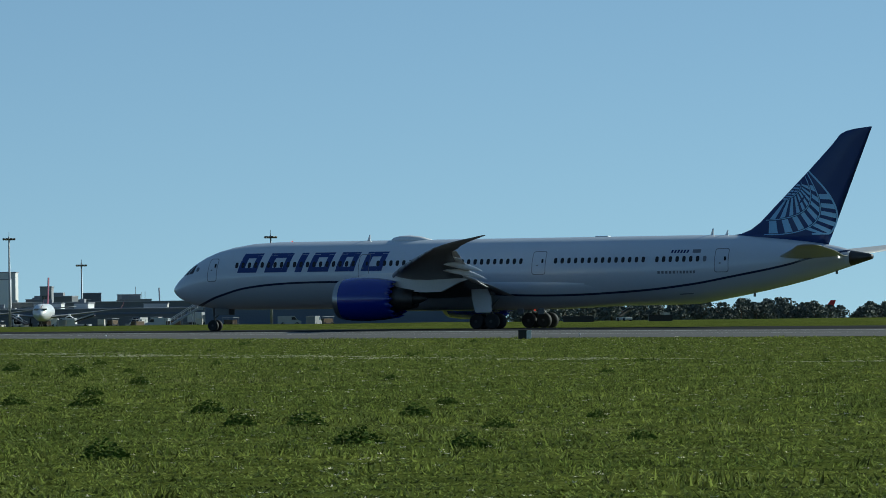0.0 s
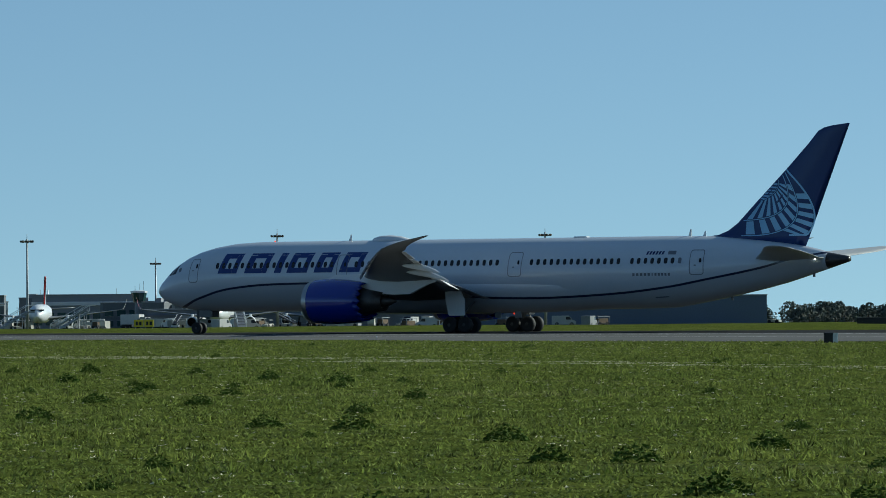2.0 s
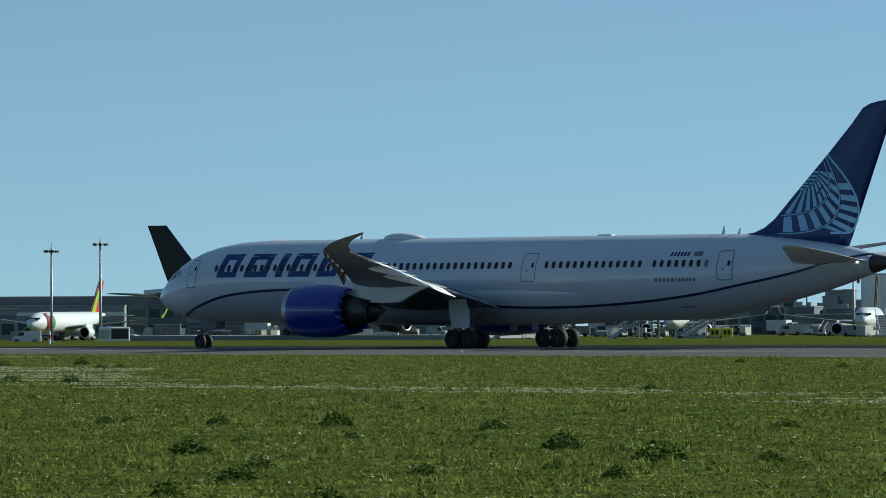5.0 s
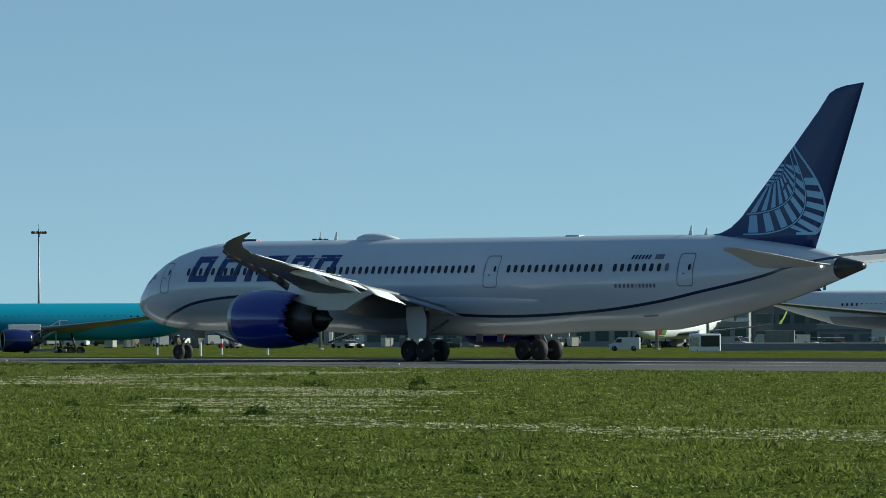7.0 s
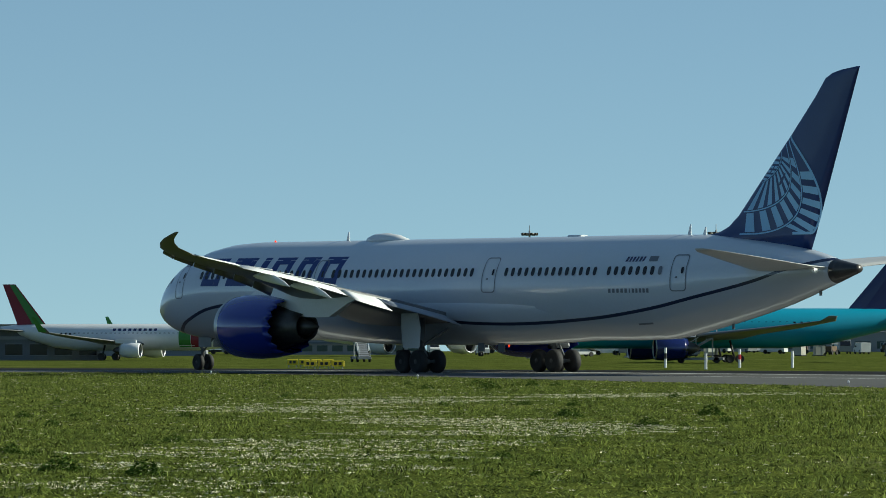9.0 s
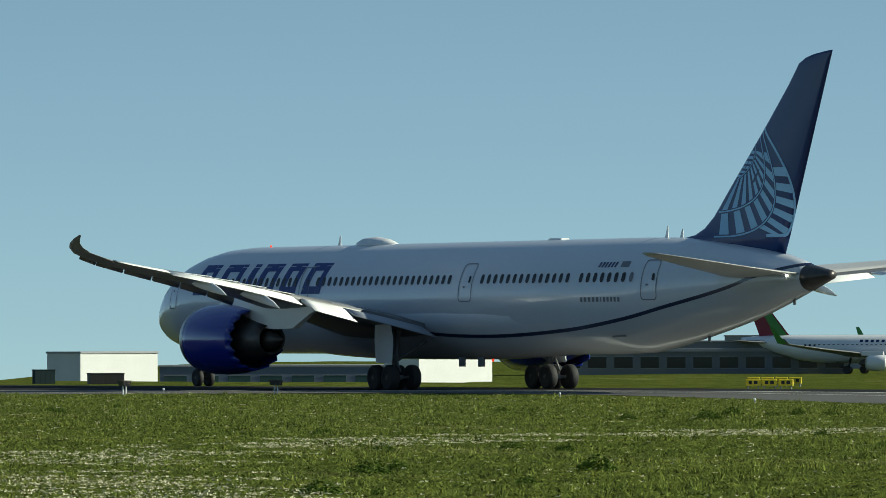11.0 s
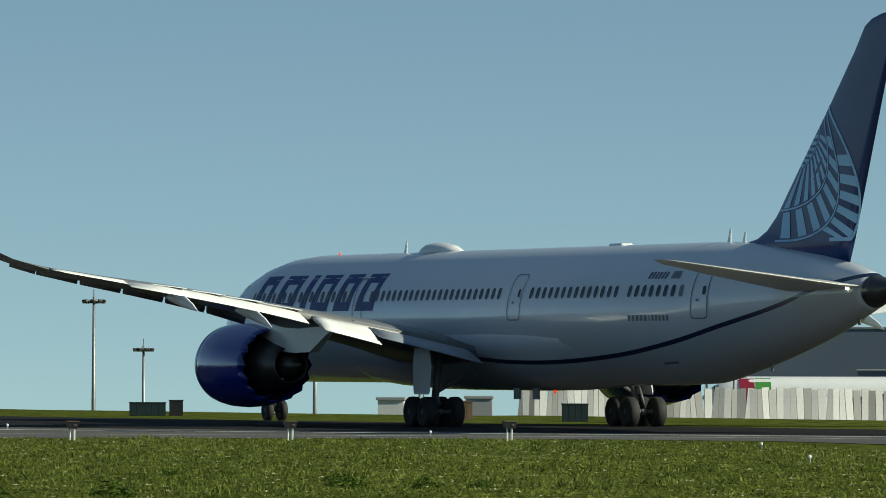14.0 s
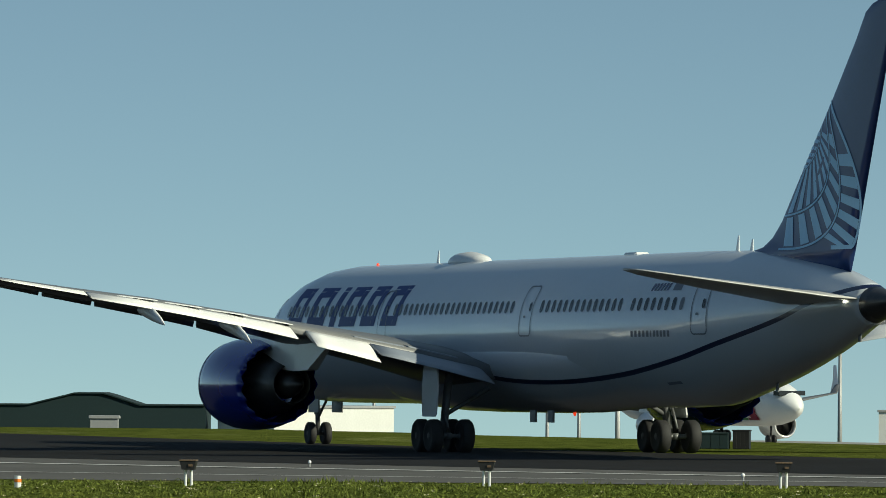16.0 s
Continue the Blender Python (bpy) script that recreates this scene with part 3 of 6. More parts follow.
        part("exhaust_plug", turned([(29.2 - MID, 0.60), (29.9 - MID, 0.52), (30.6 - MID, 0.33), (31.2 - MID, 0.05)], 24), DARKMETAL, e, "dark metal exhaust plug", True, pose(0, y, zc))
        pyl = [[(x - MID, y + s * w2, z) for s, z in ((-1, z0), (1, z0), (1, z1), (-1, z1))] for x, z0, z1, w2 in ((24.2, 4.5, 4.62, 0.05), (25.2, 4.2, 4.95, 0.22), (27.5, 3.6, 5.0, 0.30), (29.5, 3.32, 4.8, 0.30), (31.2, 3.26, 4.7, 0.28), (32.6, 3.3, 4.6, 0.22), (34.4, 4.1, 4.55, 0.12), (35.4, 4.4, 4.5, 0.03))]
        part("pylon", rings(pyl), WHITE, a, "white engine pylon", False)
        # tailplane
        tp = [foil(60.4, side * 0.6, 5.95, 6.6, 0.8), foil(61.0, side * 1.6, 6.0, 6.0, 0.8), foil(64.1, side * 6.0, 6.45, 4.0, 0.8), foil(66.1, side * 9.0, 6.8, 2.2, 0.8), foil(66.9, side * 9.75, 6.9, 1.1, 0.8)]
        part("tailplane", rings(tp), TAILGREY, a, "grey swept tailplane", True)
        # main gear
        g = part("main_gear", join(bar((34.45 - MID, side * 4.9, 0.75), (34.3 - MID, side * 4.6, 3.2), 0.17, 12), bar((33.6 - MID, side * 4.9, 0.68), (35.3 - MID, side * 4.9, 0.68), 0.14, 10), bar((34.4 - MID, side * 4.85, 1.5), (34.4 - MID, side * 2.9, 2.6), 0.09, 8), bar((34.4 - MID, side * 4.85, 1.35), (33.2 - MID, side * 4.3, 2.9), 0.08, 8), bar((34.6 - MID, side * 4.95, 1.9), (35.2 - MID, side * 4.95, 1.0), 0.06, 8)), STRUT, a, "grey main landing gear leg", True)
        for dx in (-0.74, 0.74):
            part("axle", bar((34.45 + dx - MID, side * 4.9 - 0.6, 0.68), (34.45 + dx - MID, side * 4.9 + 0.6, 0.68), 0.09, 8), STRUT, g)
            for dy in (-0.66, 0.66):
                wheel(a, 34.45 + dx, side * 4.9 + dy, 0.68, 0.5)
        part("gear_door", rings([[(x - MID, side * (yy + 0.03 * q), z) for q in (-1, 1)] + [(x2 - MID, side * (yy + 0.03 * q), z) for q in (1, -1)] for x, x2, yy, z in ((33.6, 35.0, 5.45, 1.45), (33.45, 35.1, 5.42, 1.55), (33.1, 35.0, 5.3, 2.7), (33.0, 34.6, 5.2, 3.5))]), WHITE, g, "white landing gear door")
    part("belly_gear_door", box(35.6 - MID, -1.6, 1.25, 36.2 - MID, -1.5, 1.75, 0.02), WING, a)
    part("belly_gear_door", box(37.6 - MID, -1.6, 1.25, 38.2 - MID, -1.5, 1.75, 0.02), WING, a)
    # nose gear
    part("nose_gear", join(bar((4.17 - MID, 0, 0.5), (4.0 - MID, 0, 2.3), 0.11, 12), bar((4.17 - MID, 0, 1.2), (5.6 - MID, 0, 2.2), 0.06, 8), bar((4.17 - MID, -0.42, 0.5), (4.17 - MID, 0.42, 0.5), 0.08, 8), box(4.0 - MID, -0.14, 1.35, 4.12 - MID, 0.14, 1.65, 0.02)), STRUT, a, "grey nose landing gear leg", True)
    for s in (-0.36, 0.36):
        wheel(a, 4.17, s, 0.51, 0.34)
    for s in (-1, 1):
        part("nose_gear_door", box(4.5 - MID, s * 0.55 - 0.03, 1.45, 5.9 - MID, s * 0.55 + 0.03, 2.1, 0.02), WING, a)
    # fin
    fin = part("fin", fin_geo(), FINBLUE, a, "dark blue fin with a pale globe lattice", True)
    lines, cells = globe_geo()
    for c in lines:
        part("emblem_line", c, SKYBLUE, fin, "pale blue curved line", True)
    for c in cells:
        part("emblem_cell", c, SKYBLUE, fin, "pale blue lattice cell")
    # crown
    part("satcom_dome", rings([[(x - MID, w * math.cos(math.pi * j / 10), 7.80 + h * math.sin(math.pi * j / 10)) for j in range(11)] for x, w, h in ((22.3, 0.1, 0.16), (22.6, 0.5, 0.34), (23.2, 0.7, 0.48), (24.2, 0.75, 0.52), (25.3, 0.55, 0.40), (26.3, 0.2, 0.14))]), WHITE, a, "white satellite antenna dome", True)
    for x, h in ((20.0, 0.55), (53.8, 0.6), (55.2, 0.45)):
        zc = of(CROWN, x) - 0.03
        part("blade_antenna", rings([[(x - MID - 0.16 + k, -0.02, zc), (x - MID + 0.16 + k * 0.8, -0.02, zc), (x - MID + 0.16 + k * 0.8, 0.02, zc), (x - MID - 0.16 + k, 0.02, zc)] if z == 0 else [(x - MID + 0.06, -0.01, zc + h), (x - MID + 0.16, -0.01, zc + h), (x - MID + 0.16, 0.01, zc + h), (x - MID + 0.06, 0.01, zc + h)] for z, k in ((0, 0), (1, 0))]), WHITE, a)
    part("antenna_hump", box(42.6 - MID, -0.3, 7.8, 43.9 - MID, 0.3, 7.99, 0.06), WHITE, a)
    part("beacon", turned([(7.86, 0.07), (7.96, 0.06), (8.0, 0.03)], 12, "z"), REDGLOW, a, "red anti-collision beacon", True, pose(12.2 - MID, 0, 0))
    part("beacon", turned([(1.5, 0.02), (1.56, 0.06), (1.64, 0.07)], 12, "z"), REDGLOW, a, "red anti-collision beacon", True, pose(36.5 - MID, 0, 0))
    part("tail_lamp", turned([(-0.05, 0.05), (0.02, 0.04), (0.04, 0.01)], 10, "y"), LAMPGLOW, a, "white tail navigation lamp", True, pose(66.2 - MID, -0.86, 5.85))
    for x, z in ((57.7, 2.55), (65.5, 4.4)):
        part("drain_mast", box(x - MID, -0.02, z, x + 0.22 - MID, 0.02, z + 0.4), WING, a)
    part("outflow_slot", hull_patch(((51.6, 2.78), (52.9, 2.84), (52.9, 2.94), (51.6, 2.88)), 0.012), SEAM, a)
    # cabin windows
    rows = [(8.0, 19.9), (22.4, 36.6), (40.0, 48.5), (49.8, 53.6)]
    for x0, x1 in rows:
        k = round((x1 - x0) / 0.645)
        for i in range(k + 1):
            x = x0 + (x1 - x0) * i / k
            part("cabin_window", rounded_patch(x - 0.16, x + 0.16, 5.62, 6.12, 0.14, 0.014), GLASS, a)
    part("cabin_window", rounded_patch(54.1, 54.42, 5.62, 6.12, 0.14, 0.014), SEAM, a, "blanked cabin window")
    for x0, x1, z0, z1 in ((4.85, 5.9, 4.45, 6.5), (20.45, 21.55, 4.6, 6.7), (37.7, 39.05, 4.68, 6.72), (55.15, 56.45, 4.68, 6.75)):
        d = part("cabin_door", frame_patch(x0, x1, z0, z1, 0.055, 0.016), SEAM, a, "cabin door outlined by a grey seam")
        part("door_window", rounded_patch(x0 + 0.75 * (x1 - x0) - 0.1, x0 + 0.75 * (x1 - x0) + 0.1, 5.68, 6.05, 0.09, 0.018), GLASS, d)
        part("door_handle", rounded_patch(x0 + 0.4 * (x1 - x0) - 0.1, x0 + 0.4 * (x1 - x0) + 0.1, 5.42, 5.52, 0.04, 0.018), SEAM, d)
    # cockpit
    for q in (((1.45, 4.98), (2.35, 5.08), (2.8, 5.92), (2.1, 5.66)), ((2.42, 5.10), (3.05, 5.22), (3.2, 5.98), (2.85, 5.9))):
        part("cockpit_window", hull_patch(q, 0.014), GLASS, a, "dark cockpit window")
    # title blocks, badge and plate as plain shapes
    def slab(x, z0, z1, w, lean):
        return hull_patch(((x, z0), (x + w, z0), (x + w + lean, z1), (x + lean, z1)), 0.010, 3, 5)
    z0, z1, ln = 5.2, 6.9, 0.5
    b = 0.42
    for x0, x1 in ((8.1, 10.1), (10.9, 13.2), (15.3, 17.4), (18.1, 20.0), (20.7, 22.8)):
        up = lambda z: ln * (z - z0) / (z1 - z0)
        quads = [((x0, z0), (x0 + .66, z0), (x0 + .66 + ln, z1), (x0 + ln, z1)), ((x1 - .55, z0), (x1, z0), (x1 + ln, z1), (x1 - .55 + ln, z1))]
        quads += [((x0 + .66 + up(q), q), (x1 - .55 + up(q), q), (x1 - .55 + up(q + b), q + b), (x0 + .66 + up(q + b), q + b)) for q in (z0, z1 - b)]
        part("title_mark", join(*[hull_patch(q, 0.010, 3, 5) for q in quads]), TITLEBLUE, a, "dark blue slanted hollow title block")
    part("title_mark", slab(14.0, z0, z1, .70, ln), TITLEBLUE, a, "dark blue slanted title bar")
    for x, w in [(49.9 + .36 * i, .22) for i in range(5)] + [(51.72, .09)] + [(51.98 + .31 * i, .19) for i in range(5)]:
        part("badge_mark", slab(x, 4.62, 4.86, w, .0), SEAM, a, "small grey badge bar")
    for i in range(6):
        part("plate_mark", slab(51.0 + .29 * i, 6.38, 6.66, .18, .08), NAVY, a, "small dark bar")
    part("flag_mark", slab(53.05, 6.38, 6.68, .75, .0), SEAM, a, "small flag mark")
    part("nose_badge", rounded_patch(3.35, 3.75, 5.35, 5.75, 0.18, 0.012), SEAM, a)
    return a


LINER = airliner()


# ---- ground ----
NEAR_EDGE = ((200, -20), (-300, -40), (-480, -36), (-548, -20), (-575, -10), (-600, 4), (-622, 11), (-650, 16), (-687, 19), (-715, 28), (-743, 36), (-768, 42), (-785, 45), (-796, 42), (-801, 33), (-804, 18), (-806, 5), (-812, -15), (-830, -45), (-870, -80), (-1000, -140), (-2000, -520))
FAR_EDGE = ((200, 60), (-300, 55), (-480, 64), (-568, 80), (-632, 97), (-683, 94), (-716, 89), (-764, 79), (-800, 71), (-834, 58), (-850, 50), (-872, 39), (-897, 27), (-960, 4), (-1100, -48), (-2000, -390))
CREST = ((200, 90), (-200, 90), (-450, 110), (-560, 140), (-641, 172), (-700, 200), (-745, 205), (-768, 180), (-790, 150), (-815, 120), (-840, 92), (-870, 72), (-905, 54), (-945, 36), (-1010, 12), (-2000, -350))
INNER = ((-318, -336), (-345, -311), (-396, -252), (-445, -193), (-498, -138), (-557, -92), (-610, -44), (-672, -4), (-712, 8), (-752, 12), (-800, 8))


def resampled(line, n):
    p = np.array(line, float)
    s = np.r_[0, np.cumsum(np.hypot(*np.diff(p, axis=0).T))]
    q = np.linspace(0, s[-1], n)
    return np.stack([np.interp(q, s, p[:, 0]), np.interp(q, s, p[:, 1])], -1)


def side_of(line, xy):
    """Signed distance of points from a line, positive beyond it."""
    p = np.array(line, float)
    best, sign = np.full(len(xy), 1e9), np.zeros(len(xy))
    for a, b in zip(p[:-1], p[1:]):
        d = b - a
        u = np.clip(((xy - a) @ d) / (d @ d), 0, 1)
        c = a + u[:, None] * d
        r = np.hypot(*(xy - c).T)
        s = -np.sign(d[0] * (xy[:, 1] - a[1]) - d[1] * (xy[:, 0] - a[0]))
        near = r < best
        best, sign = np.where(near, r, best), np.where(near, s, sign)
    return best * sign


def ground_height(xy):
    """Level up to a low crest beyond the runway, then falling away to the apron and the lower land."""
    d = side_of(CREST, xy)
    u = np.clip(d / 45, 0, 1)
    w = np.clip((350 - xy[:, 1]) / 200, 0, 1)
    late = np.clip((22 - np.degrees(np.arctan2(xy[:, 1] + 18, -550 - xy[:, 0]))) / 6, 0, 1)
    return -2.2 * u * u * (3 - 2 * u) - (0.0017 + 0.0045 * w) * np.clip(d - 45, 0, 850) - 0.009 * np.clip(d - 895, 0, None) - 0.016 * late * np.clip(-1010 - xy[:, 0], 0, None)


def height_at(x, y):
    return float(ground_height(np.array([[x, y]], float))[0])


def ground_sheet():
    xs = np.r_[-5200, -4000, -3000, -2400, np.arange(-2000, -1060, 40), np.arange(-1060, -440, 10), np.arange(-440, 240, 40), 400, 700, 1200, 2000, 3500]
    ys = np.r_[-3500, -2000, -1200, -800, np.arange(-600, -80, 40), np.arange(-80, 240, 8), np.arange(240, 1300, 40), 1500, 2000, 2800, 4000, 5200]
    X, Y = np.meshgrid(xs, ys)
    xy = np.stack([X.ravel(), Y.ravel()], -1)
    z = ground_height(xy)
    d = side_of(CREST, xy)
    bank = np.exp(-((d + 6) / 9.0) ** 2)
    z = z + bank * np.array([0.22 * noise.noise(Vector((x * 0.06, y * 0.06, 3))) for x, y in xy])
    k = len(xs)
    F = [(i * k + j, i * k + j + 1, (i + 1) * k + j + 1, (i + 1) * k + j) for i in range(len(ys) - 1) for j in range(k - 1)]
    return np.column_stack([xy, z]).tolist(), F


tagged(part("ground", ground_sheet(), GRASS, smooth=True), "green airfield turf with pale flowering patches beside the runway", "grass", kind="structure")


def between(u, n=220):
    """A line that runs at part u of the way from the runway's near edge to its far edge."""
    a, b = resampled(NEAR_EDGE, n), resampled(FAR_EDGE, n)
    best = [b[np.argmin(np.hypot(*(b - p).T))] for p in a]
    b = np.array(best)
    k = np.ones(9) / 9
    b = np.stack([np.convolve(np.pad(b[:, i], 4, "edge"), k, "valid") for i in (0, 1)], -1)
    return a + (b - a) * u


def strip(a, b, z):
    V = [(p[0], p[1], z) for pair in zip(a, b) for p in pair]
    return V, [(2 * i, 2 * i + 2, 2 * i + 3, 2 * i + 1) for i in range(len(a) - 1)]


def offset(line, d):
    t = np.gradient(line, axis=0)
    t /= np.hypot(*t.T)[:, None] + 1e-9
    return line + np.stack([t[:, 1], -t[:, 0]], -1) * d


tagged(part("runway_shoulder", strip(between(0.0), between(0.66), 0.02), SHOULDER), "pale grey asphalt shoulder along the runway", "runway", kind="structure")
# this strip's colour also stands for the shadow band under the airliner
tagged(part("runway", strip(between(0.64), between(1.0), 0.03), ASPHALT), "dark rubber-stained asphalt runway with the airliner's shadow in its tone", "runway", kind="structure")
for u, wide in ((0.52, 0.9), (0.30, 0.35)):
    mid = between(u)
    tagged(part("runway_edge_line", strip(mid, offset(mid, wide), 0.04), LINE), "worn white painted line along the runway", "marking", kind="structure")


# ---- grass, flowers and weeds ----
def turf_points(n, reach, seed):
    """Random places between the inner line and the runway's near edge, thinning out with distance from the inner line."""
    rng = np.random.RandomState(seed)
    xy = np.stack([-835 + 540 * rng.rand(n), -345 + 385 * rng.rand(n)], -1)
    a, b = side_of(INNER, xy), -side_of(NEAR_EDGE, xy)
    keep = (a > -32) & (b > 0.3) & (a < 260) & (rng.rand(n) < np.exp(-np.clip(a, 0, None) / reach))
    xy, a, b = xy[keep], a[keep], b[keep]
    return xy, rng


def blades(xy, rng, blades_each, tall, wide, lean, lift=0.0):
    n = len(xy)
    k = blades_each
    base = np.repeat(xy, k, 0) + rng.randn(n * k, 2) * wide * 1.6
    h = np.repeat(tall * (0.6 + 0.8 * rng.rand(n)), k) * (0.6 + 0.6 * rng.rand(n * k))
    a = rng.rand(n * k) * 2 * np.pi
    side = np.stack([np.cos(a), np.sin(a)], -1) * (wide * (0.5 + 0.5 * rng.rand(n * k)))[:, None]
    tip = base + rng.randn(n * k, 2) * lean
    V = np.empty((n * k, 3, 3))
    V[:, 0, :2], V[:, 1, :2], V[:, 2, :2] = base - side, base + side, tip
    V[:, :2, 2], V[:, 2, 2] = lift, lift + h
    me = bpy.data.meshes.new("blades")
    me.vertices.add(n * k * 3)
    me.vertices.foreach_set("co", V.ravel())
    me.loops.add(n * k * 3)
    me.loops.foreach_set("vertex_index", np.arange(n * k * 3, dtype=np.int32))
    me.polygons.add(n * k)
    me.polygons.foreach_set("loop_start", np.arange(0, n * k * 3, 3, dtype=np.int32))
    me.update(calc_edges=True)
    return me


_xy, _rng = turf_points(1350000, 60, 11)
_thick = np.array([noise.noise(Vector((x * 0.22, y * 0.22, 1))) + 0.6 * noise.noise(Vector((x * 0.9, y * 0.9, 4))) + 0.6 * noise.noise(Vector((x * 2.4, y * 2.4, 6))) for x, y in _xy])
_xy = _xy[_thick > -0.85]
_me = blades(_xy, _rng, 4, 0.04 + 0.17 * np.clip(_thick[_thick > -0.85], 0, 1), 0.032, 0.07)
_me.materials.append(BLADE)
_low, _rng2 = turf_points(700000, 45, 77)
_low = blades(_low, _rng2, 3, 0.045, 0.05, 0.05)
_low.materials.append(BLADE)
tagged(put("clover", _low), "low broad green clover leaves filling the turf", "clover", kind="stuff")
tagged(put("grass_tufts", _me), "short green grass blades growing over the airfield turf", "grass", kind="stuff")
DRIFT = ((-400, -175), (-440, -155), (-467, -140), (-505, -117), (-545, -106), (-575, -85), (-598, -60), (-617, -52), (-640, -43), (-657, -28), (-664, -14), (-668, -2))
_xy, _rng = turf_points(1300000, 140, 23)
_keep = np.array([noise.noise(Vector((x * 0.05 + y * 0.03, y * 0.16 - x * 0.09, 7))) + 0.5 * noise.noise(Vector((x * 0.35, y * 0.5, 2))) for x, y in _xy])
_off = side_of(DRIFT, _xy)
_band = np.exp(-(_off / 4.2) ** 2) * np.clip((_xy[:, 0] + 720) / 40, 0, 1) * np.clip((-380 - _xy[:, 0]) / 160, 0.55, 1)
_xy = _xy[(_keep * (0.3 + _band) + np.where(_xy[:, 0] < -560, 0.78, 0.64) * _band > 0.37) | (_rng.rand(len(_xy)) < 0.03)]
_me = blades(_xy, _rng, 4, 0.028, 0.026, 0.035, 0.06)
_me.materials.append(FLOWER)
tagged(put("wild_flowers", _me), "pale cream wild flowers in drifts among the grass", "flowers", kind="stuff")


def weed_geo(size, rng):
    V, F = [], []
    for i in range(320):
        a, r = rng.rand() * 2 * math.pi, size * 0.55 * math.sqrt(rng.rand())
        h = size * 0.62 * (1 - (r / (size * 0.62)) ** 2) * (0.3 + 0.7 * rng.rand())
        c = Vector((r * math.cos(a) * 1.3, r * math.sin(a), h))
        d = Vector((rng.randn(), rng.randn(), 0.4 * rng.randn())).normalized() * size * 0.075
        e = Vector((rng.randn(), rng.randn(), rng.randn())).normalized() * size * 0.04
        k = len(V)
        V += [tuple(c - d), tuple(c + e), tuple(c + d), tuple(c - e)]
        F.append((k, k + 1, k + 2, k + 3))
    return V, F


WEED_SPOTS_A = ((-407.6, -248.2), (-435.4, -211.5), (-418.3, -228.9), (-372.3, -285.2), (-394.6, -255.0), (-442.8, -188.3), (-391.0, -256.2), (-379.4, -265.7), (-351.1, -305.8), (-370.6, -268.8), (-359.9, -280.5), (-366.3, -279.1), (-368.0, -279.4), (-348.9, -297.2), (-353.5, -294.5), (-485.3, -165.4), (-447.6, -197.3), (-441.3, -199.4), (-454.3, -181.7), (-445.5, -188.5), (-477.8, -164.5), (-482.4, -164.1), (-453.0, -200.5), (-601.7, -54.8))
WEED_SPOTS_B = ((-466.2, -160.7), (-470.3, -166.7), (-457.1, -189.8), (-557.3, -98.7), (-578.7, -89.2), (-561.5, -98.1), (-588.8, -78.6), (-618.5, -45.8), (-618.4, -40.4), (-696.6, 1.2), (-695.1, 3.5), (-706.7, 10.8), (-704.3, 12.2), (-704.3, 13.5), (-429.2, -226.0), (-429.7, -213.7), (-453.6, -182.4), (-418.8, -218.3), (-436.9, -199.2), (-404.4, -239.1), (-441.1, -204.3), (-423.8, -227.0), (-456.9, -164.1))
_wr = np.random.RandomState(5)
_weeds = [mesh_of("weed", *weed_geo(1.0, _wr), WEED) for _ in range(5)]
_more, _ = turf_points(620, 60, 41)
for _i, (_x, _y) in enumerate(list(WEED_SPOTS_A + WEED_SPOTS_B) + [tuple(p) for p in _more]):
    _s = (0.62 if _i < len(WEED_SPOTS_A + WEED_SPOTS_B) else 0.38) * (0.7 + 0.6 * _wr.rand())
    _w = new("weed", _weeds[_i % 5])
    _w.matrix_basis = Matrix.LocRotScale((float(_x), float(_y), -0.02), Euler((0, 0, _wr.rand() * 6.28)), (_s, _s, _s * 0.85))
    tagged(_w, "dark green broad-leaved weed standing in the turf", "weed", "weeds in the turf")


# ---- parked jets ----
def jet_hull(L, r, n=28):
    prof = ((0, 0.02, -0.25), (0.012, 0.28, -0.22), (0.03, 0.5, -0.16), (0.06, 0.75, -0.08), (0.10, 0.93, -0.02), (0.15, 1, 0), (0.66, 1, 0), (0.76, 0.9, 0.10), (0.86, 0.62, 0.36), (0.94, 0.34, 0.58), (1.0, 0.10, 0.72))
    return [[(u * L, q * r * math.cos(2 * math.pi * j / n), r * (dz + q * math.sin(2 * math.pi * j / n))) for j in range(n)] for u, q, dz in prof]


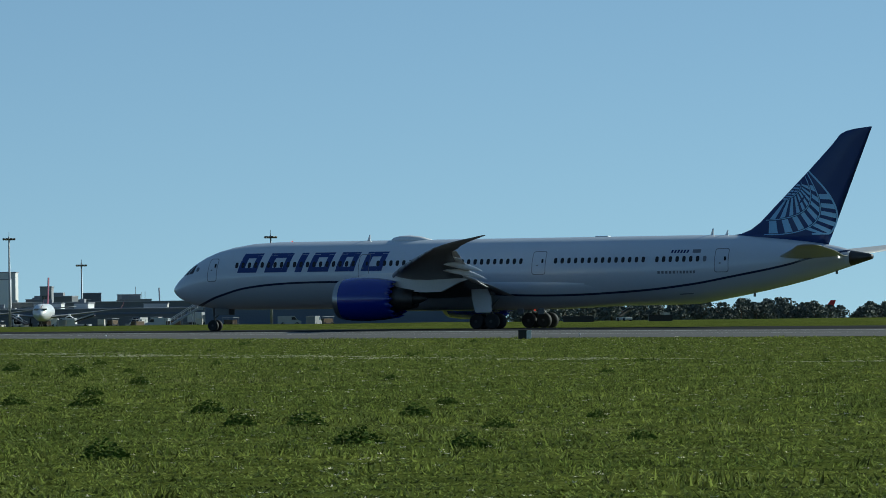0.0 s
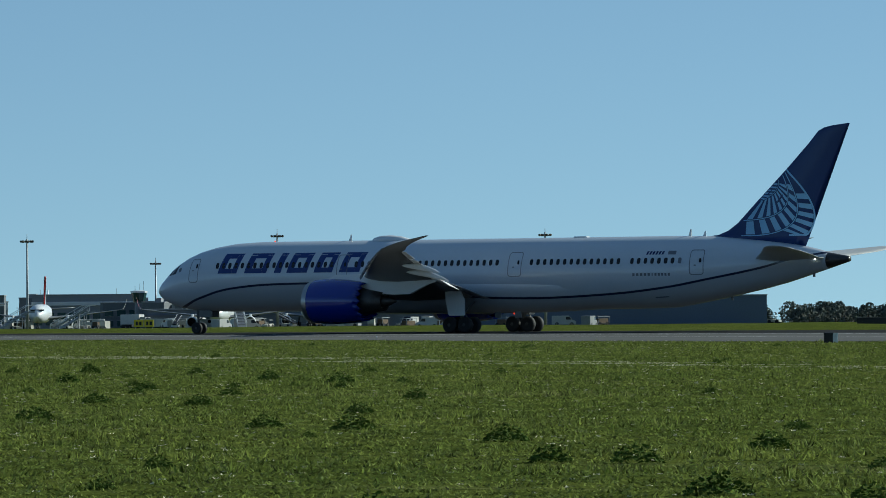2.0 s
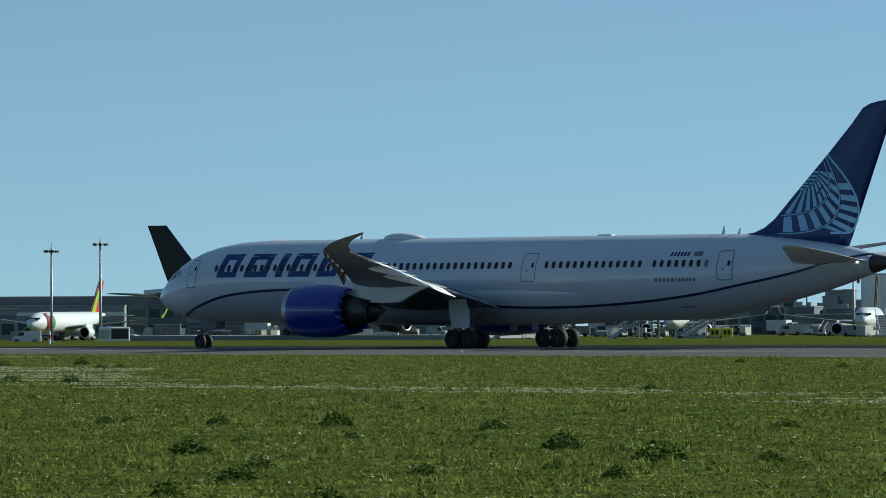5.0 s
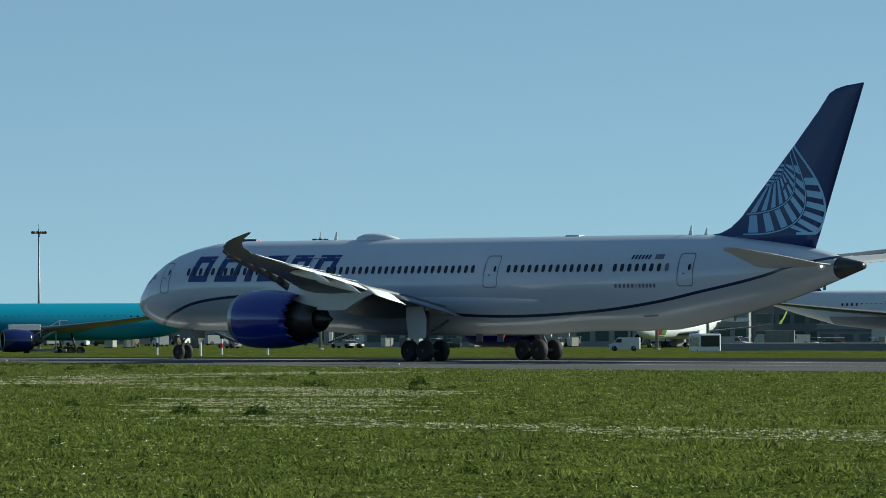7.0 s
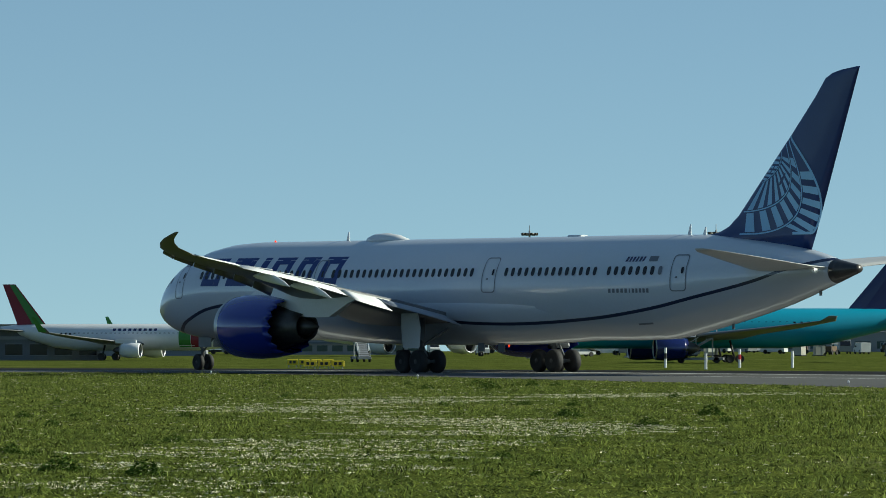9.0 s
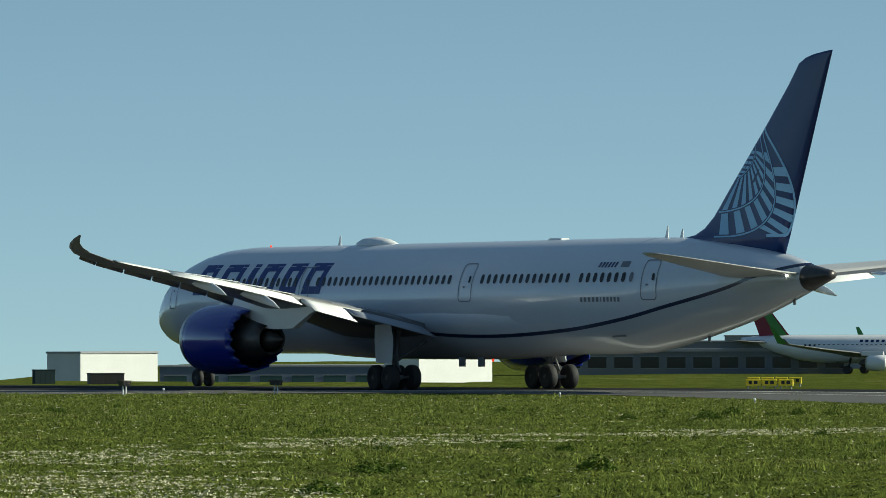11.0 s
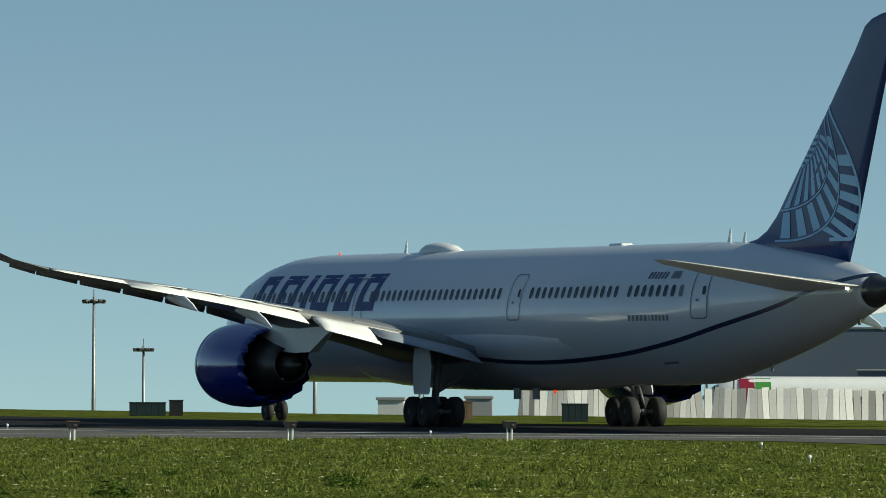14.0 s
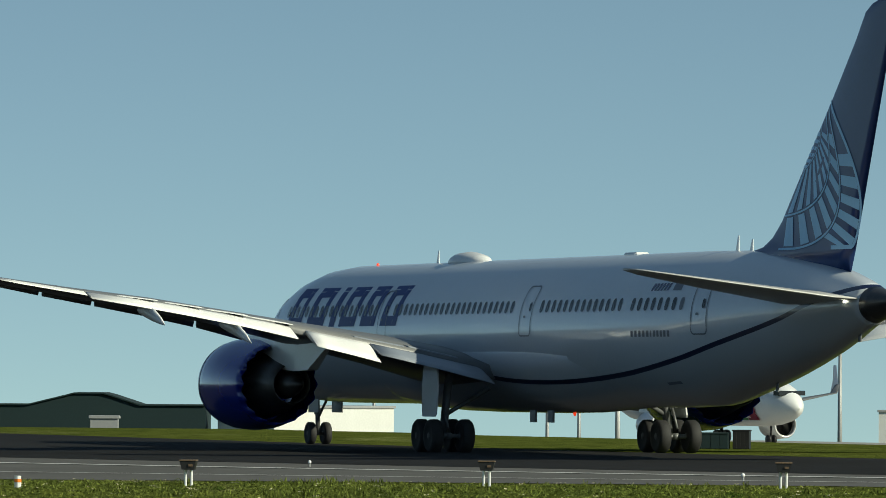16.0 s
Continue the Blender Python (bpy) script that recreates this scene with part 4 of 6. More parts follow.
def parked_jet(x, y, z, h, L, r, span, tall, body, finmat, finmat2, enginemat, bellymat, label, marks=(), windows=0, steps=False):
    """A parked jet: L length, r hull radius, tall height of the fin's tip."""
    j = thing("parked_jet", label, "airplane", pose(x, y, z, 0, 0, h), "parked jets")
    zc = r * 1.72 if r > 2.3 else r * 1.75
    o = pose(-L / 2, 0, zc)
    part("fuselage", moved(rings(jet_hull(L, r)), o), body, j, "", True)
    if bellymat:
        pts = [[(p[0], p[1] * 1.01, min(p[2], -0.35 * r) * 1.01) for p in ring] for ring in jet_hull(L, r)[3:8]]
        part("belly", moved(rings(pts), o), bellymat, j, "grey painted belly", True)
    part("cockpit_window", moved(rings([[(u * L, q * r * math.sin(a), r * (0.28 + hh * k)) for k in (0, 1) for a in (np.linspace(-1.2, 1.2, 9) if k == 0 else np.linspace(1.2, -1.2, 9))] for u, q, hh in ((0.035, 0.66, 0.18), (0.05, 0.78, 0.2))]), o), GLASS, j, "dark cockpit windows")
    s = span / 2
    for side in (-1, 1):
        W = [foil(MID + L * a, side * s * b, zc + r * c, L * d, 0.9) for a, b, c, d in ((0.33, 0.02, -0.55, 0.21), (0.36, 0.09, -0.52, 0.19), (0.45, 0.34, -0.30, 0.115), (0.55, 0.66, 0.02, 0.075), (0.635, 0.97, 0.36, 0.035), (0.65, 1.0, 0.72 if r < 2.3 else 0.6, 0.02))]
        w = part("wing", moved(rings(W), pose(-L / 2, 0, 0)), WING, j, "", True)
        if r < 2.3:
            part("wing_fence", moved(rings([foil(MID + L * a, side * s * b, zc + r * c, L * d, 0.8) for a, b, c, d in ((0.645, 0.985, 0.4, 0.035), (0.665, 1.01, 0.9, 0.025), (0.69, 1.03, 1.55, 0.014))]), pose(-L / 2, 0, 0)), finmat2, w)
        er = r * (0.52 if r < 2.3 else 0.55)
        ey, ez, ex = side * s * (0.335 if r < 2.3 else 0.31), zc - r * 0.98, L * (0.345 if r < 2.3 else 0.335)
        e = part("engine", turned([(0.06 * er, er * 0.86), (-0.05, er * 0.94), (0.15 * er, er * 1.06), (1.2 * er, er * 1.14), (2.6 * er, er * 1.0), (3.0 * er, er * 0.85), (2.4 * er, er * 0.8)], 24, "x", False), enginemat, j, "", True, pose(ex - L / 2, ey, ez))
        part("intake_lip", turned([(0.1, er * 0.84), (-0.06, er * 0.92), (0.1, er * 1.03)], 24, "x", False), METAL, e, "bare metal intake lip", True)
        part("fan", turned([(0.5 * er, er * 0.86), (0.52 * er, 0.02)], 24), BLACK, e, "dark engine fan", True)
        part("core_nozzle", turned([(2.2 * er, er * 0.78), (3.6 * er, er * 0.5), (4.2 * er, er * 0.1)], 20), DARKMETAL, e, "", True)
        part("pylon", box(ex - L / 2 + 0.6 * er, ey - 0.18, ez + er, ex - L / 2 + 3.8 * er, ey + 0.18, ez + er * 1.55, 0.05), WHITE, j)
        T = [foil(MID + L * a, side * b * s, zc + r * c, L * d, 0.8) for a, b, c, d in ((0.875, 0.02, 0.45, 0.10), (0.965, 0.36, 0.62, 0.04))]
        part("tailplane", moved(rings(T), pose(-L / 2, 0, 0)), WING, j, "", True)
        part("main_gear", join(bar((L * 0.03, side * r * 1.75, 0.5), (L * 0.02, side * r * 1.6, zc - r * 0.6), 0.16, 8), *[moved(turned([(-0.2, 0.5), (-0.22, 0.55), (0, 0.58), (0.22, 0.55), (0.2, 0.5)], 14, "y"), pose(L * 0.03 + dx, side * r * 1.75 + dy, 0.58)) for dx in ((0,) if r < 2.3 else (-0.7, 0.7)) for dy in (-0.42, 0.42)]), BLACK, j, "black tyres on a grey leg", True)
    part("nose_gear", join(bar((-L * 0.37, 0, 0.4), (-L * 0.37, 0, zc - r * 0.8), 0.1, 8), *[moved(turned([(-0.12, 0.38), (0, 0.42), (0.12, 0.38)], 12, "y"), pose(-L * 0.37, dy, 0.42)) for dy in (-0.25, 0.25)]), BLACK, j, "", True)
    t0, t1 = zc + r * 0.9, tall
    fin = lambda a, b, zz: [(a * L - L / 2, -0.02, zz), (a * L - L / 2 + 0.3 * (b - a) * L, -0.22, zz), (b * L - L / 2, -0.03, zz), (b * L - L / 2, 0.03, zz), (a * L - L / 2 + 0.3 * (b - a) * L, 0.22, zz), (a * L - L / 2, 0.02, zz)]
    at_h = lambda q: (0.80 + 0.135 * q, 0.925 + 0.065 * q)
    f = part("fin", rings([fin(*at_h(q), t0 + (t1 - t0) * q) for q in (0, 0.5, 1)]), finmat, j, "painted fin")
    for side in (-1, 1):
        if finmat2 is finmat:
            continue
        V = []
        for q in (0.02, 0.98):
            a, b = at_h(q)
            V += [((a + (b - a) * u) * L - L / 2, side * 0.245, t0 + (t1 - t0) * q) for u in (0.05, 0.45)]
        part("fin_stripe", ([V[0], V[1], V[3], V[2]], [(0, 1, 2, 3)]), finmat2, f, "contrasting fin stripe")
    skin = lambda u, zz, out: math.sqrt(max(0.01, 1 - (zz / r) ** 2)) * r + out
    for side in (-1, 1):
        for k in range(windows):
            u = 0.16 + 0.56 * k / max(1, windows - 1)
            yy = side * skin(u, 0.28 * r, 0.02)
            part("cabin_window", ([(u * L - L / 2 - 0.16, yy, zc + 0.2 * r), (u * L - L / 2 + 0.16, yy, zc + 0.2 * r), (u * L - L / 2 + 0.16, yy * 0.97, zc + 0.34 * r), (u * L - L / 2 - 0.16, yy * 0.97, zc + 0.34 * r)], [(0, 1, 2, 3)]), GLASS, j)
        for u0, u1, z0, z1, mt, lab in marks:
            rows = []
            for i in range(7):
                zz = (z0 + (z1 - z0) * i / 6) * r
                yy = side * skin(0, zz, 0.03)
                rows.append([(u0 * L - L / 2, yy, zc + zz), (u1 * L - L / 2, yy, zc + zz)])
            part("livery_mark", rings(rows, False, False), mt, j, lab)
    return j


RED = material("red_paint", (0.50, 0.02, 0.03), 0.4, 0, 0.06, 1, 9)
CRIMSON = material("crimson_paint", (0.22, 0.012, 0.035), 0.4, 0, 0.06, 1, 9)
LIME = material("lime_paint", (0.30, 0.44, 0.05), 0.4, 0, 0.06, 1, 9)
GREENP = material("green_paint", (0.06, 0.24, 0.05), 0.4, 0, 0.06, 1, 9)
TEAL = material("teal_paint", (0.010, 0.27, 0.40), 0.35, 0, 0.05, 0.6, 9)
SIGNYELLOW = material("sign_yellow", (0.72, 0.55, 0.03), 0.5, 0, 0.08, 2, 12)
ORANGE = material("orange_paint", (0.75, 0.20, 0.02), 0.5, 0, 0.1, 2, 12)
CREAM = material("pale_render", (0.64, 0.645, 0.64), 0.8, 0, 0.08, 0.3, 5)
GREYWALL = material("grey_cladding", (0.27, 0.28, 0.30), 0.65, 0, 0.10, 0.2, 4)
DARKWALL = material("dark_grey_cladding", (0.15, 0.16, 0.175), 0.65, 0, 0.14, 0.15, 4)
SLATE = material("slate_blue_cladding", (0.12, 0.15, 0.21), 0.6, 0, 0.10, 0.1, 3)
DARKGREEN = material("dark_green_cladding", (0.006, 0.022, 0.026), 0.95, 0, 0.12, 0.1, 3)
GALV = material("galvanised_steel", (0.30, 0.31, 0.32), 0.5, 0.5, 0.15, 1, 10)
TIMBER = material("weathered_timber", (0.12, 0.08, 0.05), 0.85, 0, 0.3, 2, 15, 0.3, 0, 0, 0.25)
GLAZE = material("green_glazing", (0.03, 0.07, 0.07), 0.15, 0, 0.15, 0.3, 4)
FENCE = material("fence_panel_grey", (0.40, 0.41, 0.42), 0.5, 0.0, 0.2, 0.6, 8, 0, 0, 0, 0, 0.75)



def narrow(x, y, z, h, label, fin=WHITE, fin2=WHITE, marks=(), windows=0, engine=WHITE, body=WHITE):
    return parked_jet(x, y, z, h, 37.6, 2.05, 35.8, 11.8, body, fin, fin2, engine, None, label, marks, windows)


STRIPES = ((0.165, 0.215, -0.75, 0.9, GREENP, "green hull stripe"), (0.115, 0.163, -0.75, 0.88, CRIMSON, "crimson hull patch"))
TITLE = tuple((0.31 + 0.022 * i, 0.323 + 0.022 * i, 0.48, 0.66, NAVY, "dark title bar") for i in range(9))
narrow(-1277, 842, -3.53, 125.5, "white narrow-body jet parked nose-on at the apron", CRIMSON, CRIMSON)
narrow(-1198, 714, height_at(-1198, 714), 125.5, "white narrow-body jet parked nose-on beside vans", GREENP, CRIMSON)
narrow(-1280, 751, height_at(-1280, 751), 128, "white narrow-body jet parked nose-on on the far apron", RED, WHITE)
narrow(-1439, 1095, -5.75, 130.5, "white narrow-body jet parked on the far apron", SLATE, SLATE)
narrow(-1465, 1030, -5.45, 122.1, "white narrow-body jet parked by the terminal", RED, WHITE)
narrow(-1523, 1031, -5.79, 128.5, "white narrow-body jet parked behind service trucks", WHITE, WHITE)
parked_jet(-1379, 806, -3.61, 138.2, 63.7, 2.82, 64, 17.4, WHITE, RED, LIME, WHITE, None, "white wide-body jet with red fin parked by passenger stairs")
parked_jet(-1176, 542, -1.8, 192.8, 70.5, 3.1, 64.8, 19.0, WHITE, BLACK, BLACK, BLACK, GREYWALL, "white wide-body jet with grey belly and black fin", tuple((0.17 + 0.021 * i, 0.182 + 0.021 * i, 0.42, 0.72, SLATE, "dark title bar") for i in range(10)) + ((0.125, 0.145, -0.35, 0.05, CRIMSON, "small red emblem"),), 44)
narrow(-1339, 637, -3.31, 113.6, "white narrow-body jet with a red and lime fin in sunlight", RED, LIME, STRIPES)
parked_jet(-1225, 404, -2.86, 64.9, 63.7, 2.82, 64, 17.4, TEAL, NAVY, NAVY, NAVY, None, "teal wide-body jet with navy engines and navy fin", tuple((0.10 + 0.026 * i, 0.12 + 0.026 * i, 0.30, 0.78, NAVY, "dark title bar") for i in range(4)) + tuple((0.085 + 0.022 * i, 0.097 + 0.022 * i, -0.25, 0.1, WHITE, "white title bar") for i in range(7)), 36)
narrow(-1350, 381, -2.91, 221.1, "white narrow-body jet with crimson and green fin", CRIMSON, GREENP, STRIPES + TITLE, 30)
parked_jet(-1471.5, 512.3, -3.18, 189.3, 63.7, 2.82, 64, 17.4, WHITE, CRIMSON, GREENP, WHITE, None, "white wide-body jet with crimson fin behind the narrow-body")
narrow(-1336, 189, -4.60, 80.8, "sunlit white narrow-body jet behind the blast fence", RED, LIME, STRIPES)
narrow(-1197, 50, -2.45, 206.0, "white narrow-body jet with green and crimson nose stripes", CRIMSON, WHITE, STRIPES + TITLE, 24)
narrow(-1700, 1825, height_at(-1700, 1825), 45.5, "small white jet with a red fin beyond the trees", RED, RED)


# ---- apron masts ----
def flood_mast(x, y, top):
    z = height_at(x, y)
    h = top - z
    m = thing("floodlight_mast", "tall grey apron floodlight mast with a ring of lamps", "mast", pose(x, y, z, 0, 0, (x * 7 + y * 3) % 60), "apron masts")
    part("pole", turned([(0, 0.30), (h * 0.3, 0.26), (h, 0.15)], 12, "z"), GALV, m, "", True)
    part("base_plate", turned([(-0.05, 0.6), (0.2, 0.6), (0.25, 0.45)], 12, "z"), CONCRETE, m)
    part("crown_ring", join(turned([(h - 0.58, 0.80), (h - 0.5, 0.88), (h - 0.42, 0.80)], 20, "z"), *[bar((0, 0, h - 0.5), (0.85 * math.cos(a), 0.85 * math.sin(a), h - 0.5), 0.05, 6) for a in np.arange(0, 6.28, 1.047)]), GALV, m, "", True)
    for i in range(8):
        a = i * math.pi / 4
        part("floodlight", moved(box(-0.26, -0.16, -0.22, 0.26, 0.16, 0.2, 0.05), pose(1.22 * math.cos(a), 1.22 * math.sin(a), h - 0.55, 18, 0, math.degrees(a) + 90)), DARKMETAL, m)
    part("finial", bar((0, 0, h - 0.3), (0, 0, h + 0.9), 0.06, 6), GALV, m)
    return m


MASTS = ((-1189, 721, 16.5), (-1332, 925, 12.0), (-1146, 756, 16.3), (-1379, 907, 12.4), (-1306, 837, 12.5), (-1220, 678, 15.7), (-1276, 697, 13.4), (-1307, 736, 12.7), (-1271, 569, 14.0), (-1257, 568, 15.1), (-1375, 476, 18.0), (-1392, 508, 16.8), (-1357, 501, 18.1), (-1328, 541, 16.7), (-1407, 222, 15.2), (-1323, 121, 9.9), (-1341, 98, 10.2), (-1439, 119, 4.7), (-1359, 74, 10.4), (-1426, 52, 10.6), (-1476, 49, 5.8), (-1477, 45, 4.3), (-1476, 54, 5.1), (-1492, 23, 4.0), (-1492, 32, 4.4))
for _m in MASTS:
    flood_mast(*_m)


# ---- buildings ----
def sunk(x, y):
    """How far the low land by the runway's far end lies under the apron's level."""
    late = min(1, max(0, (22 - math.degrees(math.atan2(y + 18, -550 - x))) / 6))
    return 0.016 * late * max(0, -1010 - x)


def building(name, x, y, h, w, d, tall, mat, label, rows=0, cols=0, glass=GLAZE, roof=GREYWALL, band=None):
    """A block whose front faces the runway; rows and cols of recessed windows, a parapet, and plant on the roof."""
    z = height_at(x, y)
    b = thing(name, label, "building", pose(x, y, z - 0.3, 0, 0, h))
    tall += 0.3 + sunk(x, y)
    part("wall", box(-w / 2, 0, 0, w / 2, d, tall), mat, b)
    part("roof", box(-w / 2 - 0.15, -0.15, tall, w / 2 + 0.15, d + 0.15, tall + 0.25, 0.05), roof, b)
    if band:
        part("fascia", box(-w / 2 - 0.1, -0.3, tall * 0.72, w / 2 + 0.1, -0.004, tall * 0.82, 0.03), band, b)
    for i in range(rows):
        for k in range(cols):
            cw, ch = w / cols, tall / (rows + 0.6)
            x0, z0 = -w / 2 + cw * (k + 0.15), 0.5 + ch * i + ch * 0.2
            q = part("window", box(x0, -0.03, z0, x0 + cw * 0.7, 0.05, z0 + ch * 0.55), glass, b)
            part("sill", box(x0 - 0.06, -0.08, z0 - 0.08, x0 + cw * 0.7 + 0.06, -0.034, z0), GALV, q)
            part("lintel", box(x0 - 0.06, -0.08, z0 + ch * 0.55, x0 + cw * 0.7 + 0.06, -0.034, z0 + ch * 0.55 + 0.08), GALV, q)
    return b


building("office_block", -1412, 991, 35.5, 8.2, 12, 15.1, CREAM, "pale tall block standing beyond the apron")
building("office_block", -1403, 999, 35.5, 3.0, 10, 11.2, GREYWALL, "narrow grey block beside the pale one", 3, 1)
building("terminal", -1453, 1085, 35.5, 44, 14, 6.4, GREYWALL, "long low grey terminal behind parked jets", 1, 12, band=WHITE)
building("cargo_block", -1366, 917, 37.1, 8.0, 12, 13.8, WHITE, "tall pale cargo block with a flat roof")
building("cargo_block", -1358, 924, 37.1, 6.0, 12, 12.2, WHITE, "second pale cargo block")
building("annex", -1364, 904, 37.1, 2.5, 8, 10.1, GREYWALL, "stepped grey annex of the cargo block")
building("annex", -1367, 901, 37.1, 3.4, 8, 8.6, GREYWALL, "low stepped grey annex")
building("annex", -1371, 897, 37.1, 6.0, 8, 6.3, DARKWALL, "low dark annex with vertical cladding", 1, 6, DARKWALL)
building("terminal", -1426, 935, 37.1, 27, 14, 8.9, GREYWALL, "long terminal with a dark window band", 1, 9, band=WHITE)
building("terminal", -1436, 908, 38.5, 9.8, 10, 8.7, DARKWALL, "dark pier building with pale posts", 1, 4, band=WHITE)
building("terminal", -1551, 1072, 38.5, 12, 12, 10.4, GREYWALL, "flat-roofed grey hall beyond the jets", 1, 4)
building("perimeter_store", -1163, 806, 38.5, 62, 10, 6.2, SLATE, "long low slate-blue store with a flat roof")
building("terminal", -1455, 740, 43.6, 34, 14, 7.0, GREYWALL, "long grey terminal roof behind the jets", 1, 10, band=WHITE)
building("terminal", -1506, 829, 43.6, 27, 14, 9.5, DARKWALL, "dark terminal block behind the apron", 2, 8)
building("office_block", -1393, 936, 43.6, 6.6, 12, 10.5, DARKWALL, "dark slim block in the distance", 3, 3)
building("office_block", -1402, 928, 43.6, 18.5, 12, 6.6, DARKWALL, "dark low block in the distance", 2, 6)
building("pier", -1518, 475, 56.1, 46, 14, 5.6, GREYWALL, "long grey pier with green glazing", 1, 14, band=SLATE)
building("pier", -1676, 760, 50, 80, 12, 4.4, GREYWALL, "long low grey pier behind the teal jet", 1, 16)
building("hangar", -1433, 261, 66.3, 33, 14, 5.0, DARKWALL, "dark low hangar front with a deep canopy", 1, 10, band=GREYWALL)
building("stand_hut", -1290, 238, 112, 14, 6, 3.9, CREAM, "white flat-roofed stand building", 0, 0)
building("stand_hut", -1272, 277, 112, 14, 6, 4.0, CREAM, "white stand building beside the taxiway", 0, 0)
building("low_store", -1317, 274, 66.3, 34, 8, 1.9, SLATE, "low dark store between the white huts", 1, 8)
building("hangar", -1473, 225, 71.4, 36, 30, 11.0, SLATE, "big windowless slate-blue hangar")
building("hangar", -1389, 216, 68.8, 26, 12, 5.1, SLATE, "lower grey lean-to of the hangar", 1, 8, band=GREYWALL)
building("stand_hut", -1247, 19, 132, 15, 8, 2.6, CREAM, "long cream-white low building behind the bank")
building("equipment_hut", -1207, -1, 89.4, 2.4, 2, 1.6, GREYWALL, "small pale grey equipment hut")
building("equipment_hut", -1161, 107, 76.2, 2.4, 2.5, 2.2, GREYWALL, "small grey hut behind the grass bank")
building("stand_hut", -1358, 83, 81.4, 9.6, 3, 2.6, WHITE, "white low building with a blue sign")
# stand number on the white hut
_txt = bpy.data.curves.new("stand_number", "FONT")
_txt.body, _txt.size, _txt.extrude, _txt.align_x = "144", 1.7, 0.01, "CENTER"
_txt.materials.append(GREYWALL)
_sn = new("stand_number", _txt)
_hz = height_at(-1290, 238)
_sn.matrix_basis = pose(-1290, 238, _hz, 0, 0, 112) @ pose(-1.2, -0.02, 0.75, 90, 0, 0)
tagged(_sn, "grey stand number painted on the white hut", "sign")


building("hangar", -1366, 361, 63, 46, 14, 4.6, DARKWALL, "long low dark shed beside the taxiway", 1, 12, GLASS, GREYWALL, GREYWALL)
building("terminal", -1408, 652, 50, 52, 14, 6.2, GREYWALL, "long grey terminal building beyond the vehicles", 1, 14, band=SLATE)
building("terminal", -1461, 746, 49, 44, 14, 9.0, DARKWALL, "dark terminal hall beyond the apron", 2, 10)


def low_hall(x, y, h, w, top, mat, label, cols, glass=GLAZE):
    """A long low building whose roof reaches a given level above the runway."""
    return building("hall", x, y, h, w, 16, top - height_at(x, y) - sunk(x, y), mat, label, 1, cols, glass, GREYWALL, SLATE)


low_hall(-1545, 547, 54, 35, -0.2, GREYWALL, "long grey hall with green glazing behind the jets", 12)
low_hall(-1682, 820, 54, 54, 2.4, GREYWALL, "long grey terminal with a flat roof far beyond the apron", 16)
low_hall(-1355, 944, 41, 80, 2.2, DARKWALL, "long dark terminal far beyond the parked jets", 20, DARKWALL)
low_hall(-1289, 871, 39, 95, 0.6, DARKWALL, "long low dark terminal behind the service vehicles", 20, DARKWALL)
low_hall(-1444, 832, 43, 86, 0.4, GREYWALL, "long low grey terminal behind the service vehicles", 20, DARKWALL)


def skyline(a, b, n, seed, low, high):
    """Town blocks of uneven height in a row beyond the airport."""
    rng = np.random.RandomState(seed)
    for i in range(n):
        u = (i + 0.7 * rng.rand()) / n
        x, y = a[0] + (b[0] - a[0]) * u + 14 * rng.randn() * 0.6, a[1] + (b[1] - a[1]) * u + 14 * rng.randn() * 0.6
        mat, tone = ((CREAM, "pale"), (GREYWALL, "grey"), (DARKWALL, "dark"), (SLATE, "slate-blue"))[int(rng.choice(4, p=(0.25, 0.35, 0.25, 0.15)))]
        w, top = 3.0 + 5.5 * rng.rand(), low + (high - low) * rng.rand() ** 1.6
        storeys = 1 if w > 6.5 else 2
        c = building("town_block", x, y, 36 + 6 * rng.randn(), w, 8, top - height_at(x, y) - sunk(x, y), mat, tone + " flat-roofed town block beyond the airport", storeys, int(w / 1.7), DARKWALL if mat is CREAM else GLAZE)
        if rng.rand() < 0.6:
            h0 = top - height_at(x, y) + 0.55
            part("plant_room", box(-w * 0.2, 1.5, h0, w * 0.15, 4, h0 + 0.9, 0.04), GREYWALL, c)
        if rng.rand() < 0.35:
            part("aerial", bar((w * 0.3, 2, top - height_at(x, y)), (w * 0.3, 2, top - height_at(x, y) + 2.6), 0.06, 6), GALV, c)


skyline((-1462, 1030), (-1404, 1070), 15, 31, 2.4, 4.6)
skyline((-1535, 968), (-1470, 1026), 14, 32, 2.2, 4.4)
skyline((-1732, 890), (-1676, 958), 16, 33, 2.2, 4.6)
skyline((-1340, 862), (-1262, 908), 16, 34, 0.2, 2.5)


def gabled(x, y, h, w, d, eave, ridge, mat, label):
    """A shed with a flattened gable to the runway."""
    z = height_at(x, y)
    b = thing("shed", label, "building", pose(x, y, z - 0.3, 0, 0, h))
    eave, ridge = eave + sunk(x, y), ridge + sunk(x, y)
    prof = [(-w / 2, 0), (w / 2, 0), (w / 2, eave), (w * 0.22, eave), (w * 0.10, ridge * 0.97), (w * 0.06, ridge), (-w * 0.06, ridge), (-w * 0.10, ridge * 0.97), (-w * 0.26, eave), (-w / 2, eave)]
    part("wall", rings([[(px, 0, pz) for px, pz in prof], [(px, d, pz) for px, pz in prof]]), mat, b)
    part("roof", rings([[(px, -0.2, pz + 0.02) for px, pz in prof[2:]] + [(px, -0.2, pz + 0.14) for px, pz in prof[2:][::-1]], [(px, d, pz + 0.02) for px, pz in prof[2:]] + [(px, d, pz + 0.14) for px, pz in prof[2:][::-1]]]), mat, b)
    return b


